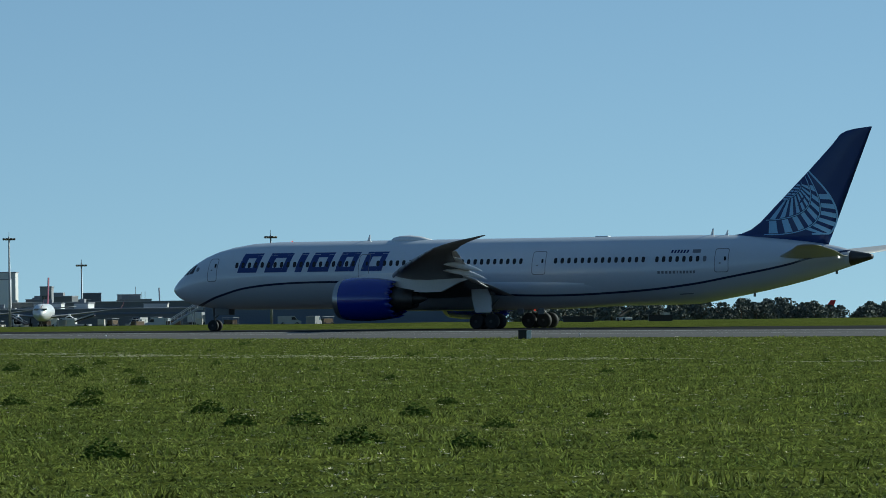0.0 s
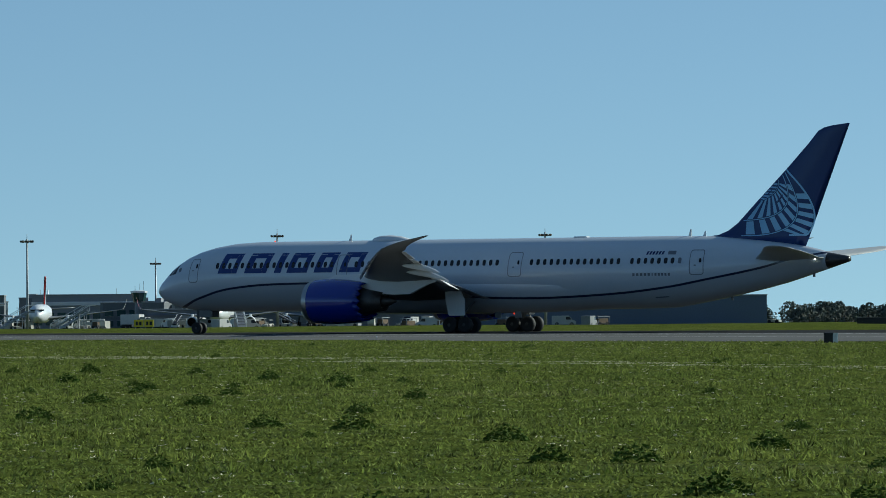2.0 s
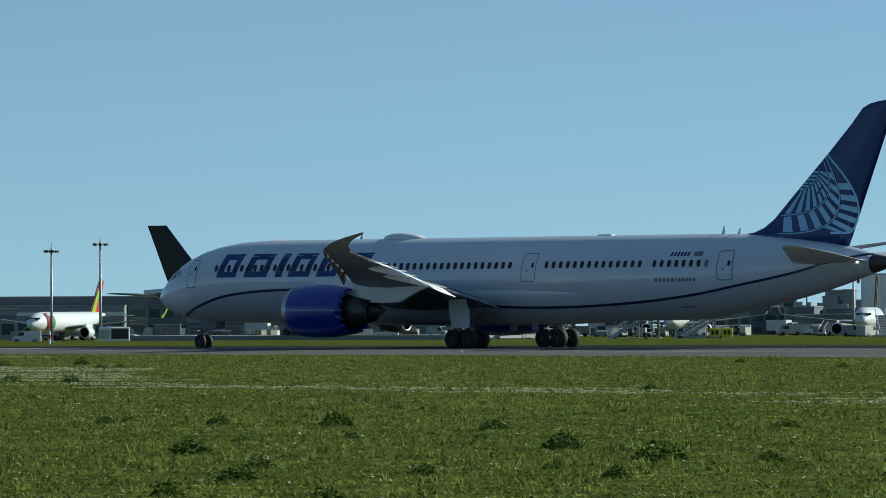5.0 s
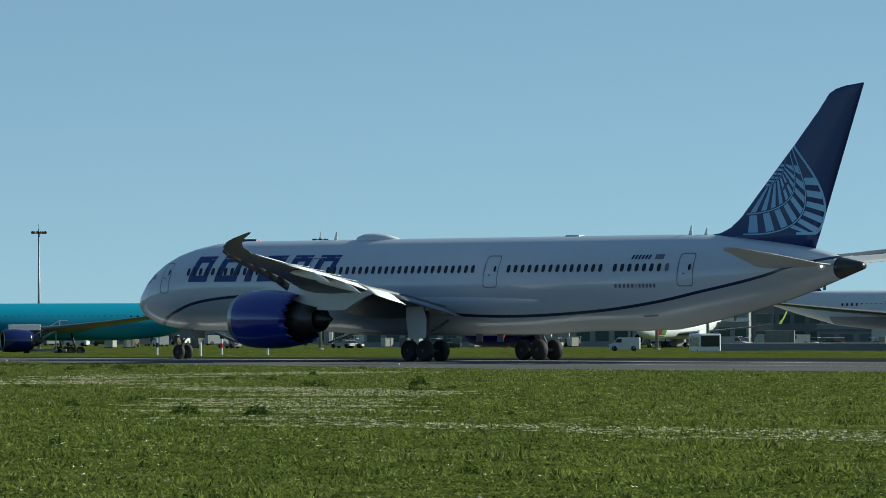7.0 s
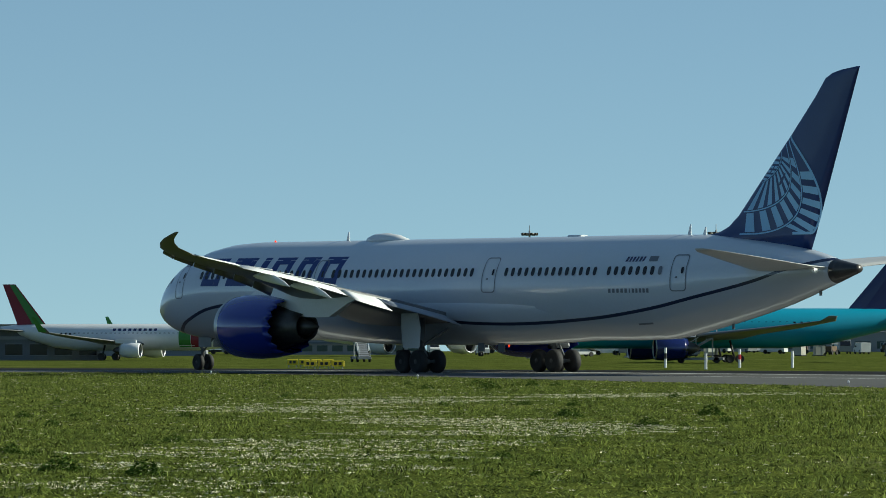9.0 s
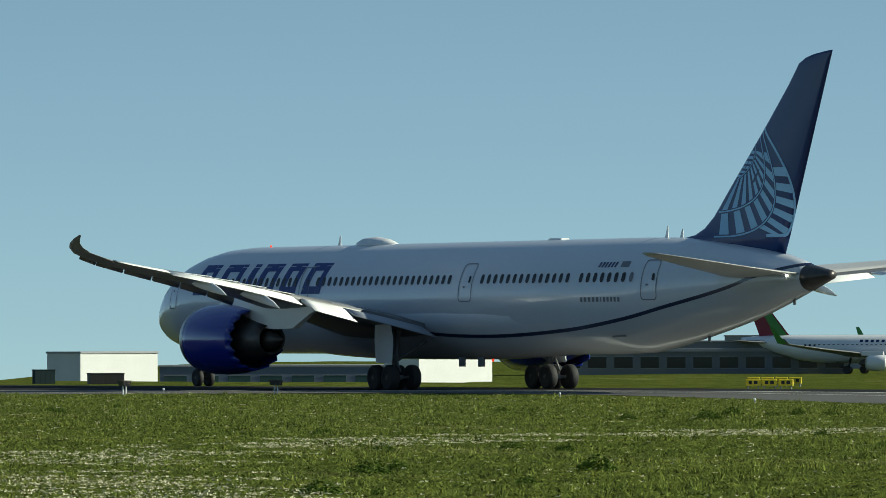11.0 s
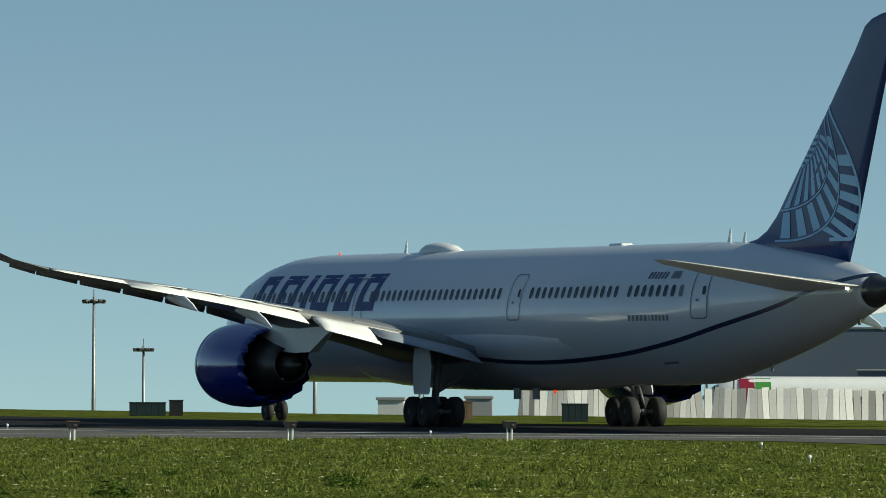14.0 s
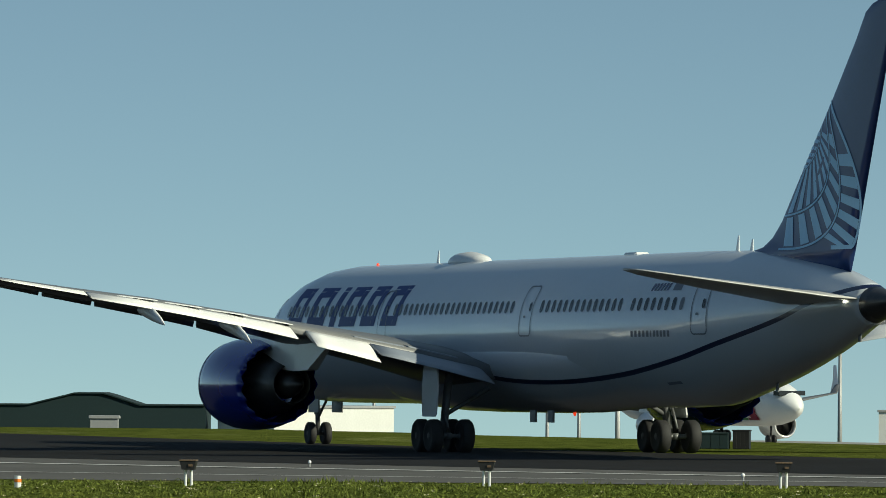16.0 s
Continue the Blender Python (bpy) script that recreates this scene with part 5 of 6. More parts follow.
gabled(-1247, -4, 89.4, 22, 14, 2.9, 4.0, DARKGREEN, "dark green shed with a raised flat gable")


def arched_hangar(x, y, h, w, d, tall):
    z = height_at(x, y)
    b = thing("hangar", "white hangar with a flat roof sloping down at one end", "building", pose(x, y, z - 0.3, 0, 0, h))
    tall += sunk(x, y)
    prof = [(-w / 2, 0), (w / 2, 0), (w / 2, tall * 0.36), (w * 0.40, tall * 0.52), (w * 0.24, tall * 0.97), (w * 0.20, tall), (-w / 2, tall * 0.88)]
    part("wall", rings([[(px, 0, pz) for px, pz in prof], [(px, d, pz) for px, pz in prof]]), CREAM, b)
    for i in range(3):
        part("door_leaf", box(-w * 0.42 + i * w * 0.27, -0.12, 0.2, -w * 0.17 + i * w * 0.27, -0.004, tall * 0.34, 0.02), GREYWALL, b)
    part("roof_rib", rings([[(px, -0.15, pz + 0.05) for px, pz in prof[2:]] + [(px, -0.15, pz + 0.4) for px, pz in prof[2:][::-1]], [(px, 0.5, pz + 0.05) for px, pz in prof[2:]] + [(px, 0.5, pz + 0.4) for px, pz in prof[2:][::-1]]]), GREYWALL, b)
    return b


arched_hangar(-1481, 275, 66.3, 30, 24, 12.3)


def control_tower(x, y, h, tall, cab):
    z = height_at(x, y)
    b = thing("control_tower", "grey airport control tower with a dark glazed cab", "tower", pose(x, y, z, 0, 0, h))
    part("shaft", turned([(0, cab * 0.62), (tall - 3, cab * 0.55), (tall - 2.6, cab * 0.8)], 8, "z"), GREYWALL, b)
    part("cab", turned([(tall - 2.6, cab * 0.8), (tall - 0.6, cab * 1.02)], 8, "z"), GLAZE, b, "dark glazed cab")
    part("roof", turned([(tall - 0.6, cab * 1.1), (tall - 0.2, cab * 1.1), (tall, cab * 0.6)], 8, "z"), WHITE, b)
    for dx in (-0.5, 0.1, 0.6):
        part("antenna", bar((dx * cab, 0, tall), (dx * cab, 0, tall + 1.6 + dx), 0.05, 5), GALV, b)
    return b


control_tower(-1381, 903, 37.1, 9.4, 1.9)
control_tower(-1520, 702, 54.3, 19.4, 1.6)


# ---- canopies and blast fence ----
def canopy(x, y, h, w, d, tall):
    z = height_at(x, y)
    b = thing("canopy", "dark open canopy on steel posts", "canopy", pose(x, y, z, 0, 0, h))
    tall += sunk(x, y)
    part("deck", rings([[(-w / 2, yy, tall - 0.55), (w / 2, yy, tall - 0.95), (w / 2, yy, tall - 0.4), (-w / 2, yy, tall)] for yy in (0, d)]), SLATE, b)
    for px in (-0.44, -0.15, 0.15, 0.44):
        part("post", bar((px * w, 0.4, 0), (px * w, 0.4, tall - 0.5), 0.1, 8), GALV, b)
    return b


canopy(-1189, 129, 71.4, 13.5, 8, 5.9)
canopy(-1178, 131, 71.4, 9.0, 8, 5.2)


def blast_fence():
    b = thing("blast_fence", "leaning grey slatted blast fence along the apron", "fence")
    pts = resampled(((-1147, 108), (-1065, 121)), 60)
    sl = [(-0.36, 0, 0), (0.36, 0, 0), (0.36, 0.06, 0), (-0.36, 0.06, 0)]
    rng = np.random.RandomState(21)
    me = mesh_of("slat", *rings([[(px, py, 0) for px, py, _ in sl], [(px + 0.3, py + 0.6, 3.3) for px, py, _ in sl]]), FENCE)
    for i, p in enumerate(pts):
        z = height_at(*p)
        a = 100 + 4 * i / 60 + 26 * (rng.rand() - 0.5)
        put("slat", me, b, pose(p[0], p[1], -2.5 - 0.25 * rng.rand(), 0, 2.5 * rng.randn(), a))
        if i % 6 == 0:
            part("stay", bar((p[0] - 1.6, p[1] + 0.6, z), (p[0] - 0.6, p[1] + 0.3, z + 1.9), 0.05, 6), GALV, b)
    return b


blast_fence()


# raised concrete stands on the low land
def stand(x, y, h, w, d, top):
    tagged(part("apron", box(-w / 2, -d / 2, height_at(x, y) - 6, w / 2, d / 2, top), CONCRETE, m=pose(x, y, 0, 0, 0, h)), "pale concrete aircraft stand on a raised terrace", "apron", kind="structure")


stand(-1176, 542, 192.8, 76, 20, -1.81)
stand(-1197, 50, 26, 44, 40, -2.46)
stand(-1336, 189, 80.8, 44, 40, -4.61)
stand(-1106, 114.5, 9, 88, 6, -2.5)


# ---- apron vehicles ----
def vehicle_base(name, label, cat, l, w, wheels):
    v = thing(name, label, cat)
    for dx in wheels:
        for s in (-1, 1):
            part("wheel", moved(turned([(-0.12, 0.36), (-0.14, 0.42), (0, 0.45), (0.14, 0.42), (0.12, 0.36)], 14, "y"), pose(dx, s * (w / 2 - 0.12), 0.45)), RUBBER, v, "black tyre")
    return v


def van():
    v = vehicle_base("service_van", "white service van on the apron", "van", 5, 2, (-1.6, 1.5))
    side = [(-2.5, 0.4), (2.5, 0.4), (2.5, 2.2), (-1.0, 2.25), (-1.75, 1.35), (-2.5, 1.1)]
    part("body", rings([[(px, yy, pz) for px, pz in side] for yy in (-1, 1)]), VEHICLE, v)
    part("windscreen", rings([[(-1.78, yy, 1.38), (-1.05, yy, 2.2), (-1.09, yy, 2.22), (-1.82, yy, 1.4)] for yy in (-0.85, 0.85)]), GLASS, v)
    for s in (-1, 1):
        part("side_window", ([(-1.55, s * 1.005, 1.4), (-0.4, s * 1.005, 1.4), (-0.4, s * 1.005, 2.0), (-1.1, s * 1.005, 2.0)], [(0, 1, 2, 3)]), GLASS, v)
    return v


def truck():
    v = vehicle_base("catering_truck", "white high-box catering truck", "truck", 7, 2.4, (-2.3, 1.8))
    part("cab", rings([[(px, yy, pz) for px, pz in ((-3.4, 0.5), (-1.6, 0.5), (-1.6, 2.6), (-2.9, 2.6), (-3.4, 1.6))] for yy in (-1.15, 1.15)]), VEHICLE, v)
    part("windscreen", rings([[(-3.42, yy, 1.62), (-2.95, yy, 2.5), (-2.99, yy, 2.52), (-3.46, yy, 1.64)] for yy in (-1.0, 1.0)]), GLASS, v)
    part("box", box(-1.4, -1.25, 0.9, 3.6, 1.25, 3.2, 0.06), VEHICLE, v)
    for q in (-0.2, 1.1, 2.4):
        part("rib", box(q, -1.28, 0.95, q + 0.06, -1.254, 3.1), GALV, v)
    part("chassis", box(-3.2, -0.9, 0.45, 3.5, 0.9, 0.85, 0.03), BLACK, v)
    return v


def cart():
    v = vehicle_base("baggage_cart", "covered dark baggage cart with goods", "cart", 3.4, 1.6, (-1.1, 1.1))
    part("deck", box(-1.7, -0.8, 0.5, 1.7, 0.8, 0.65, 0.02), BLACK, v)
    for px in (-1.6, 1.6):
        for s in (-1, 1):
            part("post", bar((px, s * 0.75, 0.6), (px, s * 0.75, 2.0), 0.04, 6), GALV, v)
    part("cover", box(-1.75, -0.85, 2.0, 1.75, 0.85, 2.1, 0.03), GREYWALL, v)
    part("load", box(-1.4, -0.7, 0.65, 1.3, 0.7, 1.6, 0.05), TIMBER, v)
    return v


def stairs():
    v = vehicle_base("passenger_stairs", "grey mobile passenger stairs", "stairs", 8, 2, (-2.6, 2.4))
    part("chassis", box(-3.6, -1.0, 0.45, 3.4, 1.0, 0.8, 0.03), GALV, v)
    part("flight", rings([[(-3.6, yy, 0.7), (2.4, yy, 4.1), (3.6, yy, 4.1), (3.6, yy, 3.8), (2.5, yy, 3.8), (-3.3, yy, 0.5)] for yy in (-0.75, 0.75)]), GALV, v)
    for s in (-1, 1):
        part("rail", join(bar((-3.5, s * 0.8, 1.7), (2.4, s * 0.8, 5.1), 0.05, 6), bar((2.4, s * 0.8, 5.1), (3.6, s * 0.8, 5.1), 0.05, 6), *[bar((-3.4 + 1.45 * i, s * 0.8, 0.8 + 0.82 * i), (-3.4 + 1.45 * i, s * 0.8, 1.75 + 0.83 * i), 0.04, 5) for i in range(5)]), WHITE, v)
    for i in range(12):
        part("step", box(-3.4 + 0.48 * i, -0.7, 0.8 + 0.275 * i, -3.0 + 0.48 * i, 0.7, 0.86 + 0.275 * i), DARKMETAL, v)
    part("prop", join(bar((1.8, -0.7, 0.8), (1.8, -0.7, 3.7), 0.08, 6), bar((1.8, 0.7, 0.8), (1.8, 0.7, 3.7), 0.08, 6)), GALV, v)
    return v


def apron_bus():
    v = vehicle_base("apron_bus", "white low-floor apron bus with tall windows", "bus", 13, 3, (-4.0, 4.0))
    part("body", box(-6.5, -1.5, 0.35, 6.5, 1.5, 3.0, 0.12), WHITE, v)
    for s in (-1, 1):
        for i in range(6):
            part("window", box(-6.0 + 2.0 * i, s * 1.5 - 0.02, 1.2, -4.25 + 2.0 * i, s * 1.5 + 0.02, 2.6), GLAZE, v)
    part("windscreen", box(-6.53, -1.3, 1.2, -6.48, 1.3, 2.7), GLASS, v)
    return v


def spread(make, spots, group):
    first = make()
    tagged(first, group=group)
    for i, (x, y, h) in enumerate(spots):
        m = pose(x, y, height_at(x, y), 0, 0, h)
        if i:
            copy_thing(first, m)
        else:
            first.matrix_basis = m


spread(truck, ((-1225, 882, 80), (-1216, 916, 40), (-1274, 796, 280), (-1257, 876, 170), (-1370, 722, 210), (-1368, 933, 350), (-1325, 836, 190), (-1423, 711, 220), (-1450, 690, 130), (-1531, 689, 110), (-1681, 680, 170), (-1387, 972, 216), (-1370, 974, 196), (-1305, 908, 36), (-1337, 1010, 36), (-1351, 881, 137), (-1255, 981, 57), (-1324, 737, 140), (-1390, 650, 44), (-1266, 592, 44), (-1476, 567, 151), (-1509, 643, 151), (-1493, 567, 154), (-1584, 543, 56),), "apron trucks")
spread(van, ((-1221, 806, 100), (-1254, 821, 20), (-1271, 790, 280), (-1318, 851, 0), (-1157, 777, 220), (-1322, 927, 170), (-1366, 771, 190), (-1301, 851, 260), (-1277, 782, 60), (-1396, 866, 210), (-1531, 732, 20), (-1581, 673, 350), (-1692, 680, 50), (-1670, 634, 40), (-1120, 736, 290), (-1166, 683, 250), (-1171, 681, 280), (-1277, 761, 330), (-1267, 742, 340), (-1235, 762, 340), (-1322, 751, 200), (-1338, 972, 70), (-1287, 856, 20), (-1468, 816, 50), (-1587, 715, 110), (-1574, 661, 200), (-1605, 693, 340), (-1558, 612, 340), (-1204, 821, 90), (-1130, 696, 20), (-1201, 713, 190), (-1312, 838, 210), (-1154, 818, 290), (-1267, 806, 10), (-1355, 817, 230), (-1274, 881, 290), (-1282, 797, 340), (-1497, 927, 140), (-1469, 665, 150), (-1499, 640, 340), (-1486, 682, 30), (-1547, 693, 260), (-1417, 1020, 36), (-1381, 1011, 36), (-1385, 1061, 216), (-1356, 857, 37), (-1348, 927, 37), (-1312, 756, 39), (-1307, 762, 219), (-1296, 808, 59), (-1310, 697, 40), (-1241, 620, 140), (-1297, 704, 140), (-1301, 751, 140), (-1224, 519, 44), (-1261, 578, 204), (-1399, 724, 64), (-1191, 567, 64), (-1546, 598, 211), (-1532, 598, 211), (-1490, 573, 231), (-1514, 630, 211), (-1506, 682, 231), (-1560, 581, 154), (-1496, 560, 234), (-1548, 633, 154), (-1576, 545, 56), (-1521, 566, 156),), "apron vans")
spread(cart, ((-1145, 774, 260), (-1122, 691, 60), (-1307, 882, 150), (-1361, 852, 120), (-1215, 880, 60), (-1362, 786, 240), (-1384, 934, 230), (-1250, 782, 290), (-1391, 751, 0), (-1338, 811, 280), (-1538, 738, 340), (-1451, 661, 210), (-1670, 629, 100), (-1588, 609, 310), (-1157, 756, 170), (-1128, 687, 90), (-1317, 813, 100), (-1257, 798, 100), (-1260, 846, 280), (-1281, 847, 170), (-1224, 858, 260), (-1254, 778, 290), (-1366, 881, 210), (-1326, 818, 70), (-1579, 708, 290), (-1476, 615, 300), (-1626, 671, 100), (-1762, 637, 130), (-1412, 1037, 216), (-1366, 1017, 56), (-1316, 834, 197), (-1338, 810, 139), (-1317, 840, 39), (-1237, 628, 60), (-1314, 773, 220), (-1376, 643, 224), (-1430, 704, 204), (-1218, 560, 64), (-1462, 542, 231), (-1520, 641, 51), (-1584, 610, 234),), "baggage carts")
spread(stairs, ((-1119, 691, 56), (-1130, 589, 57), (-1088, 586, 137), (-1075, 509, 59), (-1123, 579, 39), (-1099, 508, 60), (-1219, 397, 51), (-1275, 377, 156),), "passenger stairs")
spread(apron_bus, ((-1112, 433, 144),), "apron buses")


def tug():
    v = vehicle_base("baggage_tug", "low baggage tug with an open cab", "tug", 3, 1.5, (-0.9, 0.9))
    part("body", rings([[(px, yy, pz) for px, pz in ((-1.5, 0.4), (1.5, 0.4), (1.5, 0.95), (0.3, 1.0), (-0.4, 0.85), (-1.5, 0.8))] for yy in (-0.7, 0.7)]), TUGPAINT, v)
    for px in (-0.3, 0.9):
        for s in (-1, 1):
            part("post", bar((px, s * 0.62, 0.9), (px, s * 0.62, 1.75), 0.035, 6), BLACK, v)
    part("roof", box(-0.5, -0.7, 1.75, 1.1, 0.7, 1.83, 0.03), VEHICLE, v)
    return v


def container():
    v = thing("cargo_container", "aluminium air cargo container with a cut lower corner", "container")
    side = [(-0.8, 0.3), (0.5, 0.3), (1.0, 0.8), (1.0, 1.9), (-0.8, 1.9)]
    part("shell", rings([[(px, yy, pz) for px, pz in side] for yy in (-0.75, 0.75)]), TUGPAINT, v)
    part("door_frame", join(box(-0.75, -0.79, 0.35, -0.7, -0.754, 1.85), box(0.4, -0.79, 0.35, 0.45, -0.754, 1.85), box(-0.7, -0.79, 1.8, 0.4, -0.754, 1.85)), GALV, v)
    part("dolly", box(-1.0, -0.8, 0.12, 1.1, 0.8, 0.28, 0.03), BLACK, v)
    return v


def belt_loader():
    v = vehicle_base("belt_loader", "white belt loader with a raised conveyor", "loader", 7, 1.8, (-1.6, 1.6))
    part("chassis", box(-2.6, -0.85, 0.4, 2.4, 0.85, 0.9, 0.05), VEHICLE, v)
    part("conveyor", rings([[(-3.2, yy, 0.9), (3.6, yy, 2.7), (3.6, yy, 2.95), (-3.2, yy, 1.15)] for yy in (-0.45, 0.45)]), BLACK, v)
    for s in (-1, 1):
        part("guard_rail", bar((-2.8, s * 0.5, 1.5), (3.4, s * 0.5, 3.2), 0.04, 6), WHITE, v)
    return v


def scatter(n, seed):
    """Spots strewn over the apron between the taxiway and the stands."""
    rng = np.random.RandomState(seed)
    out = []
    for i in range(n):
        u, d = rng.rand(), rng.rand()
        x, y = -1010 - 250 * u + 60 * d, 660 - 320 * u + 90 * d
        out.append((x - 180, y + 170, float(rng.randint(0, 36) * 10)))
    return out


TUGPAINT = material("worn_ground_vehicle_paint", (0.62, 0.60, 0.52), 0.5, 0, 0.12, 0.8, 9, 0, 0, 0, 0, 0.8)
spread(tug, scatter(34, 3), "baggage tugs")
spread(container, scatter(60, 4), "cargo containers")
spread(belt_loader, scatter(14, 5), "belt loaders")


def gantry(x, y, h):
    z = height_at(x, y)
    g = thing("steel_gantry", "tall dark steel gantry frame standing by the apron", "gantry", pose(x, y, z, 0, 0, h))
    top = 1.9 - z
    part("mast", join(bar((-1.9, 0, 0), (-1.9, 0, top), 0.12, 8), bar((-1.6, 0, 0), (-1.6, 0, top), 0.07, 8)), GALV, g)
    part("beam", join(bar((-1.9, 0, top), (1.9, 0, top), 0.10, 8), bar((-1.9, 0, top - 1.7), (-0.4, 0, top), 0.07, 8)), GALV, g)
    part("hanger", join(bar((1.8, 0, top), (1.8, 0, top - 1.2), 0.06, 6), bar((0.9, 0, top), (0.9, 0, top - 1.0), 0.05, 6)), GALV, g)
    return g


gantry(-1089.7, 89.5, 74)
building("equipment_hut", -1094.0, 86.0, 74, 2.1, 2.0, 2.2, CREAM, "small brown-grey brick equipment hut")


# ---- things on the airfield ----
def sign_board(x, y, h, n, w, tall=0.75):
    """A row of yellow guidance panels with black bars, on short legs."""
    s = thing("guidance_sign", "yellow airfield guidance sign with black bars on short legs", "sign", pose(x, y, height_at(x, y), 0, 0, h), "guidance signs")
    for i in range(n):
        x0 = (i - n / 2) * (w + 0.08)
        p = part("panel", box(x0, -0.09, 0.18, x0 + w, 0.09, 0.18 + tall, 0.03), SIGNYELLOW, s)
        part("bar", box(x0 + w * 0.2, -0.10, 0.18 + tall * 0.25, x0 + w * 0.42, -0.094, 0.18 + tall * 0.75), BLACK, p)
        part("bar", box(x0 + w * 0.55, -0.10, 0.18 + tall * 0.25, x0 + w * 0.8, -0.094, 0.18 + tall * 0.75), BLACK, p)
        for dx in (0.15, 0.85):
            part("leg", bar((x0 + w * dx, 0, 0), (x0 + w * dx, 0, 0.2), 0.04, 6), GALV, s)
    return s


sign_board(-755.1, 166.2, 41, 2, 1.0, 0.75)
sign_board(-808, 68, 54, 3, 0.8, 0.36)
sign_board(-822, 76, 56, 4, 0.7, 0.36)


def light_box(x, y, h):
    """An approach light unit: a dark box on two white legs, with an orange lid edge."""
    u = thing("approach_light_unit", "black approach light box on two white legs", "light", pose(x, y, 0, 0, 0, h), "approach light units")
    g = 1.25
    for s in (-0.065, 0.065):
        part("leg", bar((s * g, 0, 0), (s * g, 0, 0.37 * g), 0.030 * g, 8), WHITE, u, "white leg")
    part("housing", rings([[(-0.13 * g, yy * g, 0.37 * g), (0.13 * g, yy * g, 0.36 * g), (0.18 * g, yy * g, 0.55 * g), (-0.18 * g, yy * g, 0.56 * g)] for yy in (-0.3, 0.3)]), BLACK, u)
    part("lid", box(-0.19 * g, -0.32 * g, 0.56 * g, 0.19 * g, 0.32 * g, 0.585 * g, 0.01), TIMBER, u, "rusty brown lid")
    part("lens", box(0.02 * g, -0.325 * g, 0.44 * g, 0.11 * g, -0.302 * g, 0.49 * g), TIMBER, u, "rusty amber lens")
    return u


for _x, _y in ((-796, 33.4), (-796, 25.2), (-795, 17.0), (-795, 8.8)):
    light_box(_x, _y, 87)


def edge_light(x, y):
    e = thing("edge_light", "small white runway edge light on a stem", "light", pose(x, y, 0.02), "runway edge lights")
    part("stem", bar((0, 0, 0), (0, 0, 0.16), 0.035, 8), GALV, e)
    part("globe", turned([(0.12, 0.05), (0.15, 0.06), (0.2, 0.055), (0.23, 0.02)], 12, "z"), WHITE, e, "clear white globe", True)
    return e


for _x, _y in ((-540, -14), (-600, 9), (-650, 22), (-697, 25), (-742, 31), (-772, 37), (-809, 33), (-835, 20)):
    edge_light(_x, _y)


def crate(x, y, h, w, d, tall, mat, label, n):
    c = thing("site_box", label, "box", pose(x, y, height_at(x, y), 0, 0, h))
    part("core", box(-w / 2, -d / 2, 0, w / 2, d / 2, tall - 0.03), mat, c)
    for i in range(n):
        x0 = -w / 2 + w * i / n
        part("plank", box(x0 + 0.01, -d / 2 - 0.03, 0.02, x0 + w / n - 0.01, -d / 2 - 0.004, tall, 0.004), mat, c)
    part("lid", box(-w / 2 - 0.03, -d / 2 - 0.05, tall - 0.03, w / 2 + 0.03, d / 2 + 0.05, tall + 0.03, 0.01), mat, c)
    return c


crate(-879.4, 48.1, 81, 1.75, 0.9, 0.92, TIMBER, "brown weathered timber box on the grass", 6)
crate(-904.2, 38.2, 81, 0.72, 0.7, 0.8, BLACK, "dark equipment box on the grass bank", 4)
crate(-904.3, 36.7, 81, 1.9, 0.8, 0.68, DARKGREEN, "dark green equipment box on the grass", 5)
crate(-871.3, 52.4, 79, 1.25, 0.8, 0.85, DARKGREEN, "dark green equipment box at the runway edge", 4)
crate(-865.7, 54.1, 77, 2.1, 0.9, 0.65, BLACK, "low black equipment box at the runway edge", 5)
crate(-676, 200, 36, 2.5, 1.2, 0.9, BLACK, "dark low equipment box beyond the runway", 5)
crate(-690, 205, 36, 3.3, 1.2, 0.75, BLACK, "dark long equipment box beyond the runway", 6)
crate(-534, -29, 35.5, 0.55, 0.4, 0.55, WHITE, "white striped marker box at the runway edge", 3)
crate(-533, -31, 35.5, 0.55, 0.4, 0.6, BLACK, "black striped marker box at the runway edge", 3)


def marker_post(x, y, tall, mat, label):
    p = thing("marker_post", label, "post", pose(x, y, height_at(x, y)), "marker posts")
    part("post", bar((0, 0, 0), (0, 0, tall), 0.09, 8), WHITE, p)
    part("collar", turned([(tall * 0.45, 0.10), (tall * 0.72, 0.10)], 8, "z", False), mat, p)
    return p


for _x, _y, _t, _m, _l in ((-799, 94, 1.2, RED, "red and white marker post"), (-803, 91, 1.3, BLACK, "black and white marker post"), (-796, 96, 1.1, WHITE, "plain white marker post"), (-789, 84, 1.0, WHITE, "plain white marker post"), (-775, 104, 1.1, RED, "red and white marker post"), (-791.4, 12.5, 0.32, ORANGE, "short orange marker stake")):
    marker_post(_x, _y, _t, _m, _l)


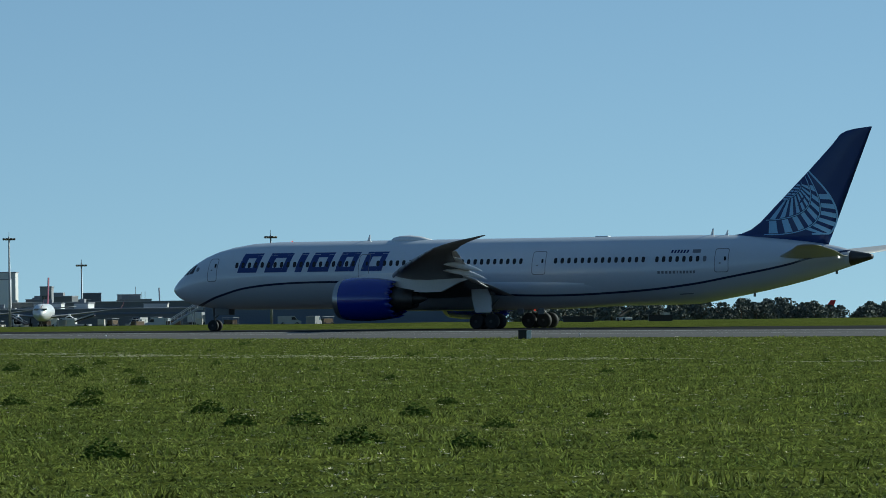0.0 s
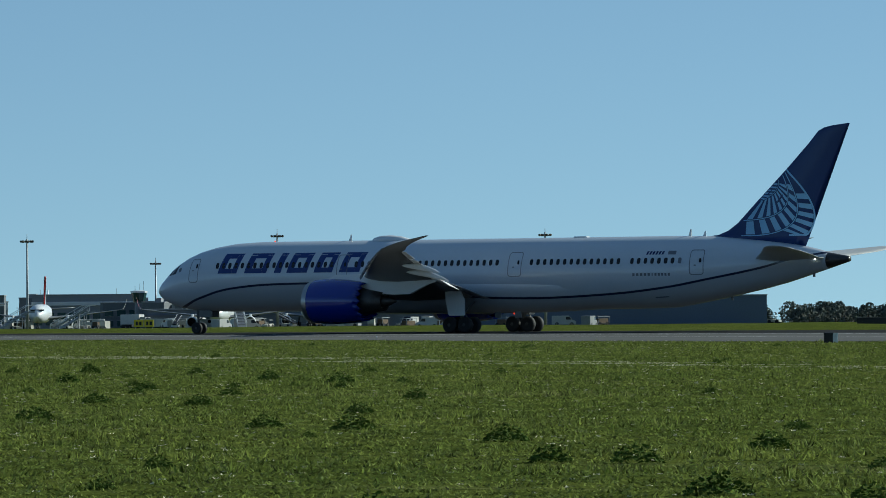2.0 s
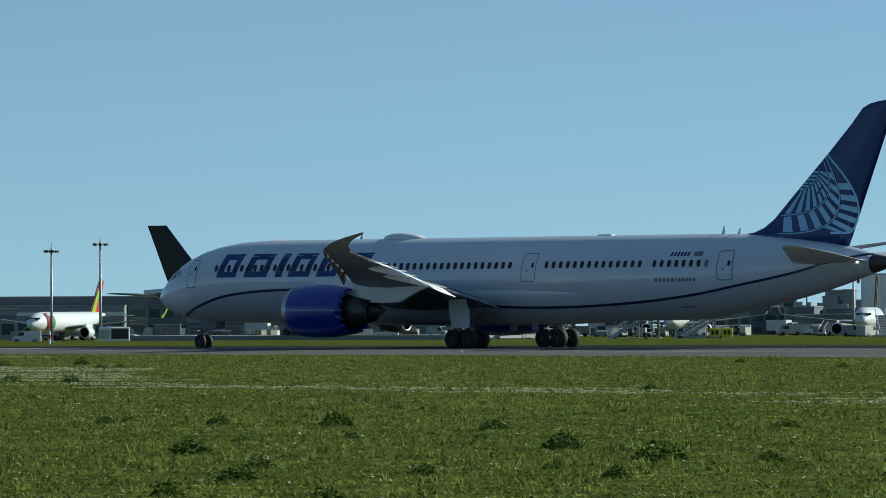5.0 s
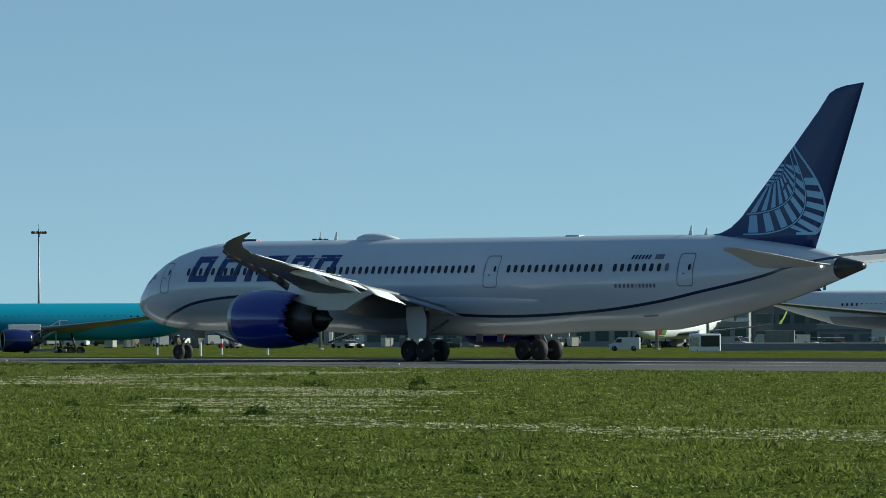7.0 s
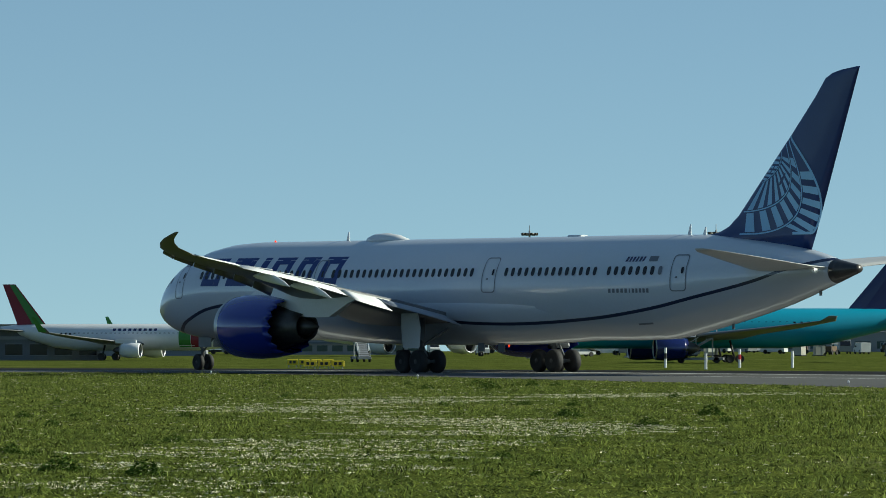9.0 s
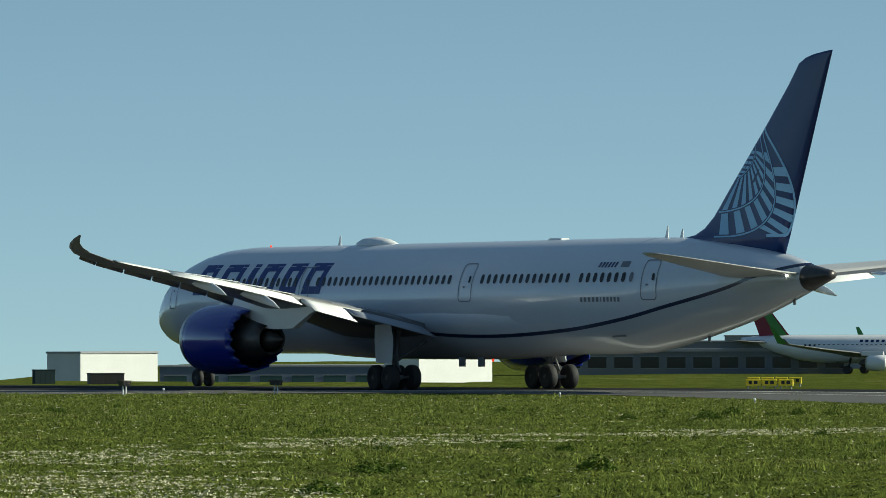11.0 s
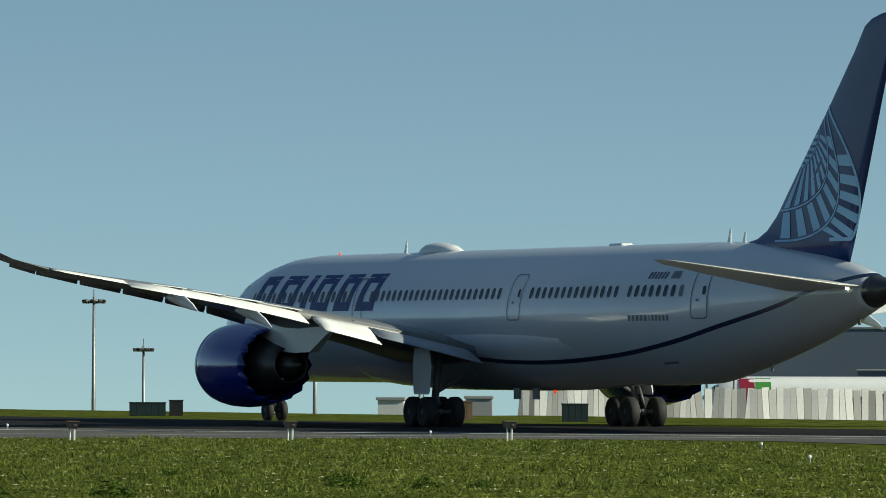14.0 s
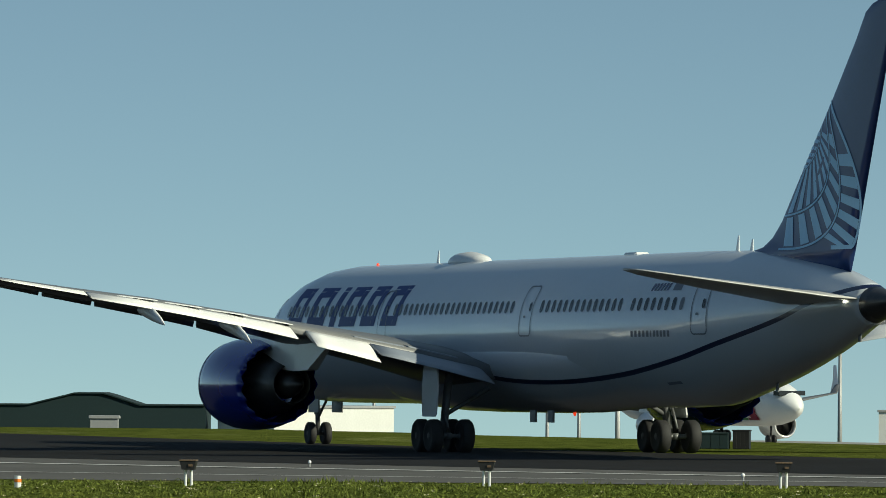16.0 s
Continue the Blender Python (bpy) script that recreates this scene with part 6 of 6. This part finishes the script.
# ---- far trees ----
def tree(x, y, tall, wide, seed, mats):
    rng = np.random.RandomState(seed)
    z = height_at(x, y)
    t = thing("tree", "dark distant tree with an uneven crown", "tree", pose(x, y, z - 0.2), "far trees")
    part("trunk", join(bar((0, 0, 0), (0, 0, tall * 0.5), 0.25, 8, 0.16), *[bar((0, 0, tall * 0.35), (wide * 0.3 * math.cos(a), wide * 0.3 * math.sin(a), tall * 0.7), 0.1, 6, 0.04) for a in (0.4, 2.4, 4.4)]), TIMBER, t)
    V, F = [], []
    for i in range(420):
        a, u = rng.rand() * 6.283, rng.rand()
        hh = tall * (0.04 + 0.96 * u)
        rad = wide * 0.5 * math.sin(math.pi * (0.3 + 0.62 * u)) * (0.5 + 0.5 * rng.rand()) * (0.8 + 0.3 * math.sin(3 * a + seed))
        c = Vector((rad * math.cos(a), rad * math.sin(a), hh))
        d = Vector(rng.randn(3)).normalized() * 0.42
        e = Vector(rng.randn(3)).normalized() * 0.34
        k = len(V)
        V += [tuple(c - d), tuple(c + e), tuple(c + d), tuple(c - e)]
        F.append((k, k + 1, k + 2, k + 3))
    part("crown", (V, F), mats, t)
    return t


_tr = np.random.RandomState(9)
for _i in range(170):
    _u = _i / 169
    _x, _y = -1350 + 150 * _u + _tr.randn() * 2, 1128 + 68 * _u + _tr.randn() * 12
    tree(_x, _y, (3.6 + 3.4 * _tr.rand()) * (1.0 if _u < 0.5 else 0.8), 6 + 5 * _tr.rand(), _i, HAZELEAF)


def motions():
    """The airliner rolls along the runway and its wheels turn with it."""
    walk(LINER, [(t, pose(x, y, 0, 0, 0, h)) for t, x, y, h in ROLL_OUT])
    run = [0.0]
    for (t0, x0, y0, _), (t1, x1, y1, _) in zip(ROLL_OUT[:-1], ROLL_OUT[1:]):
        run.append(run[-1] + math.hypot(x1 - x0, y1 - y0))
    times = [r[0] for r in ROLL_OUT]
    for o, x, y, r in WHEELS:
        total = run[-1] / r
        k = int(total / radians(75)) + 1
        rows = []
        for i in range(k + 1):
            d = run[-1] * i / k
            rows.append((float(np.interp(d, run, times)), pose(x, y, r, 0, math.degrees(-d / r), 0)))
        walk(o, rows)


motions()
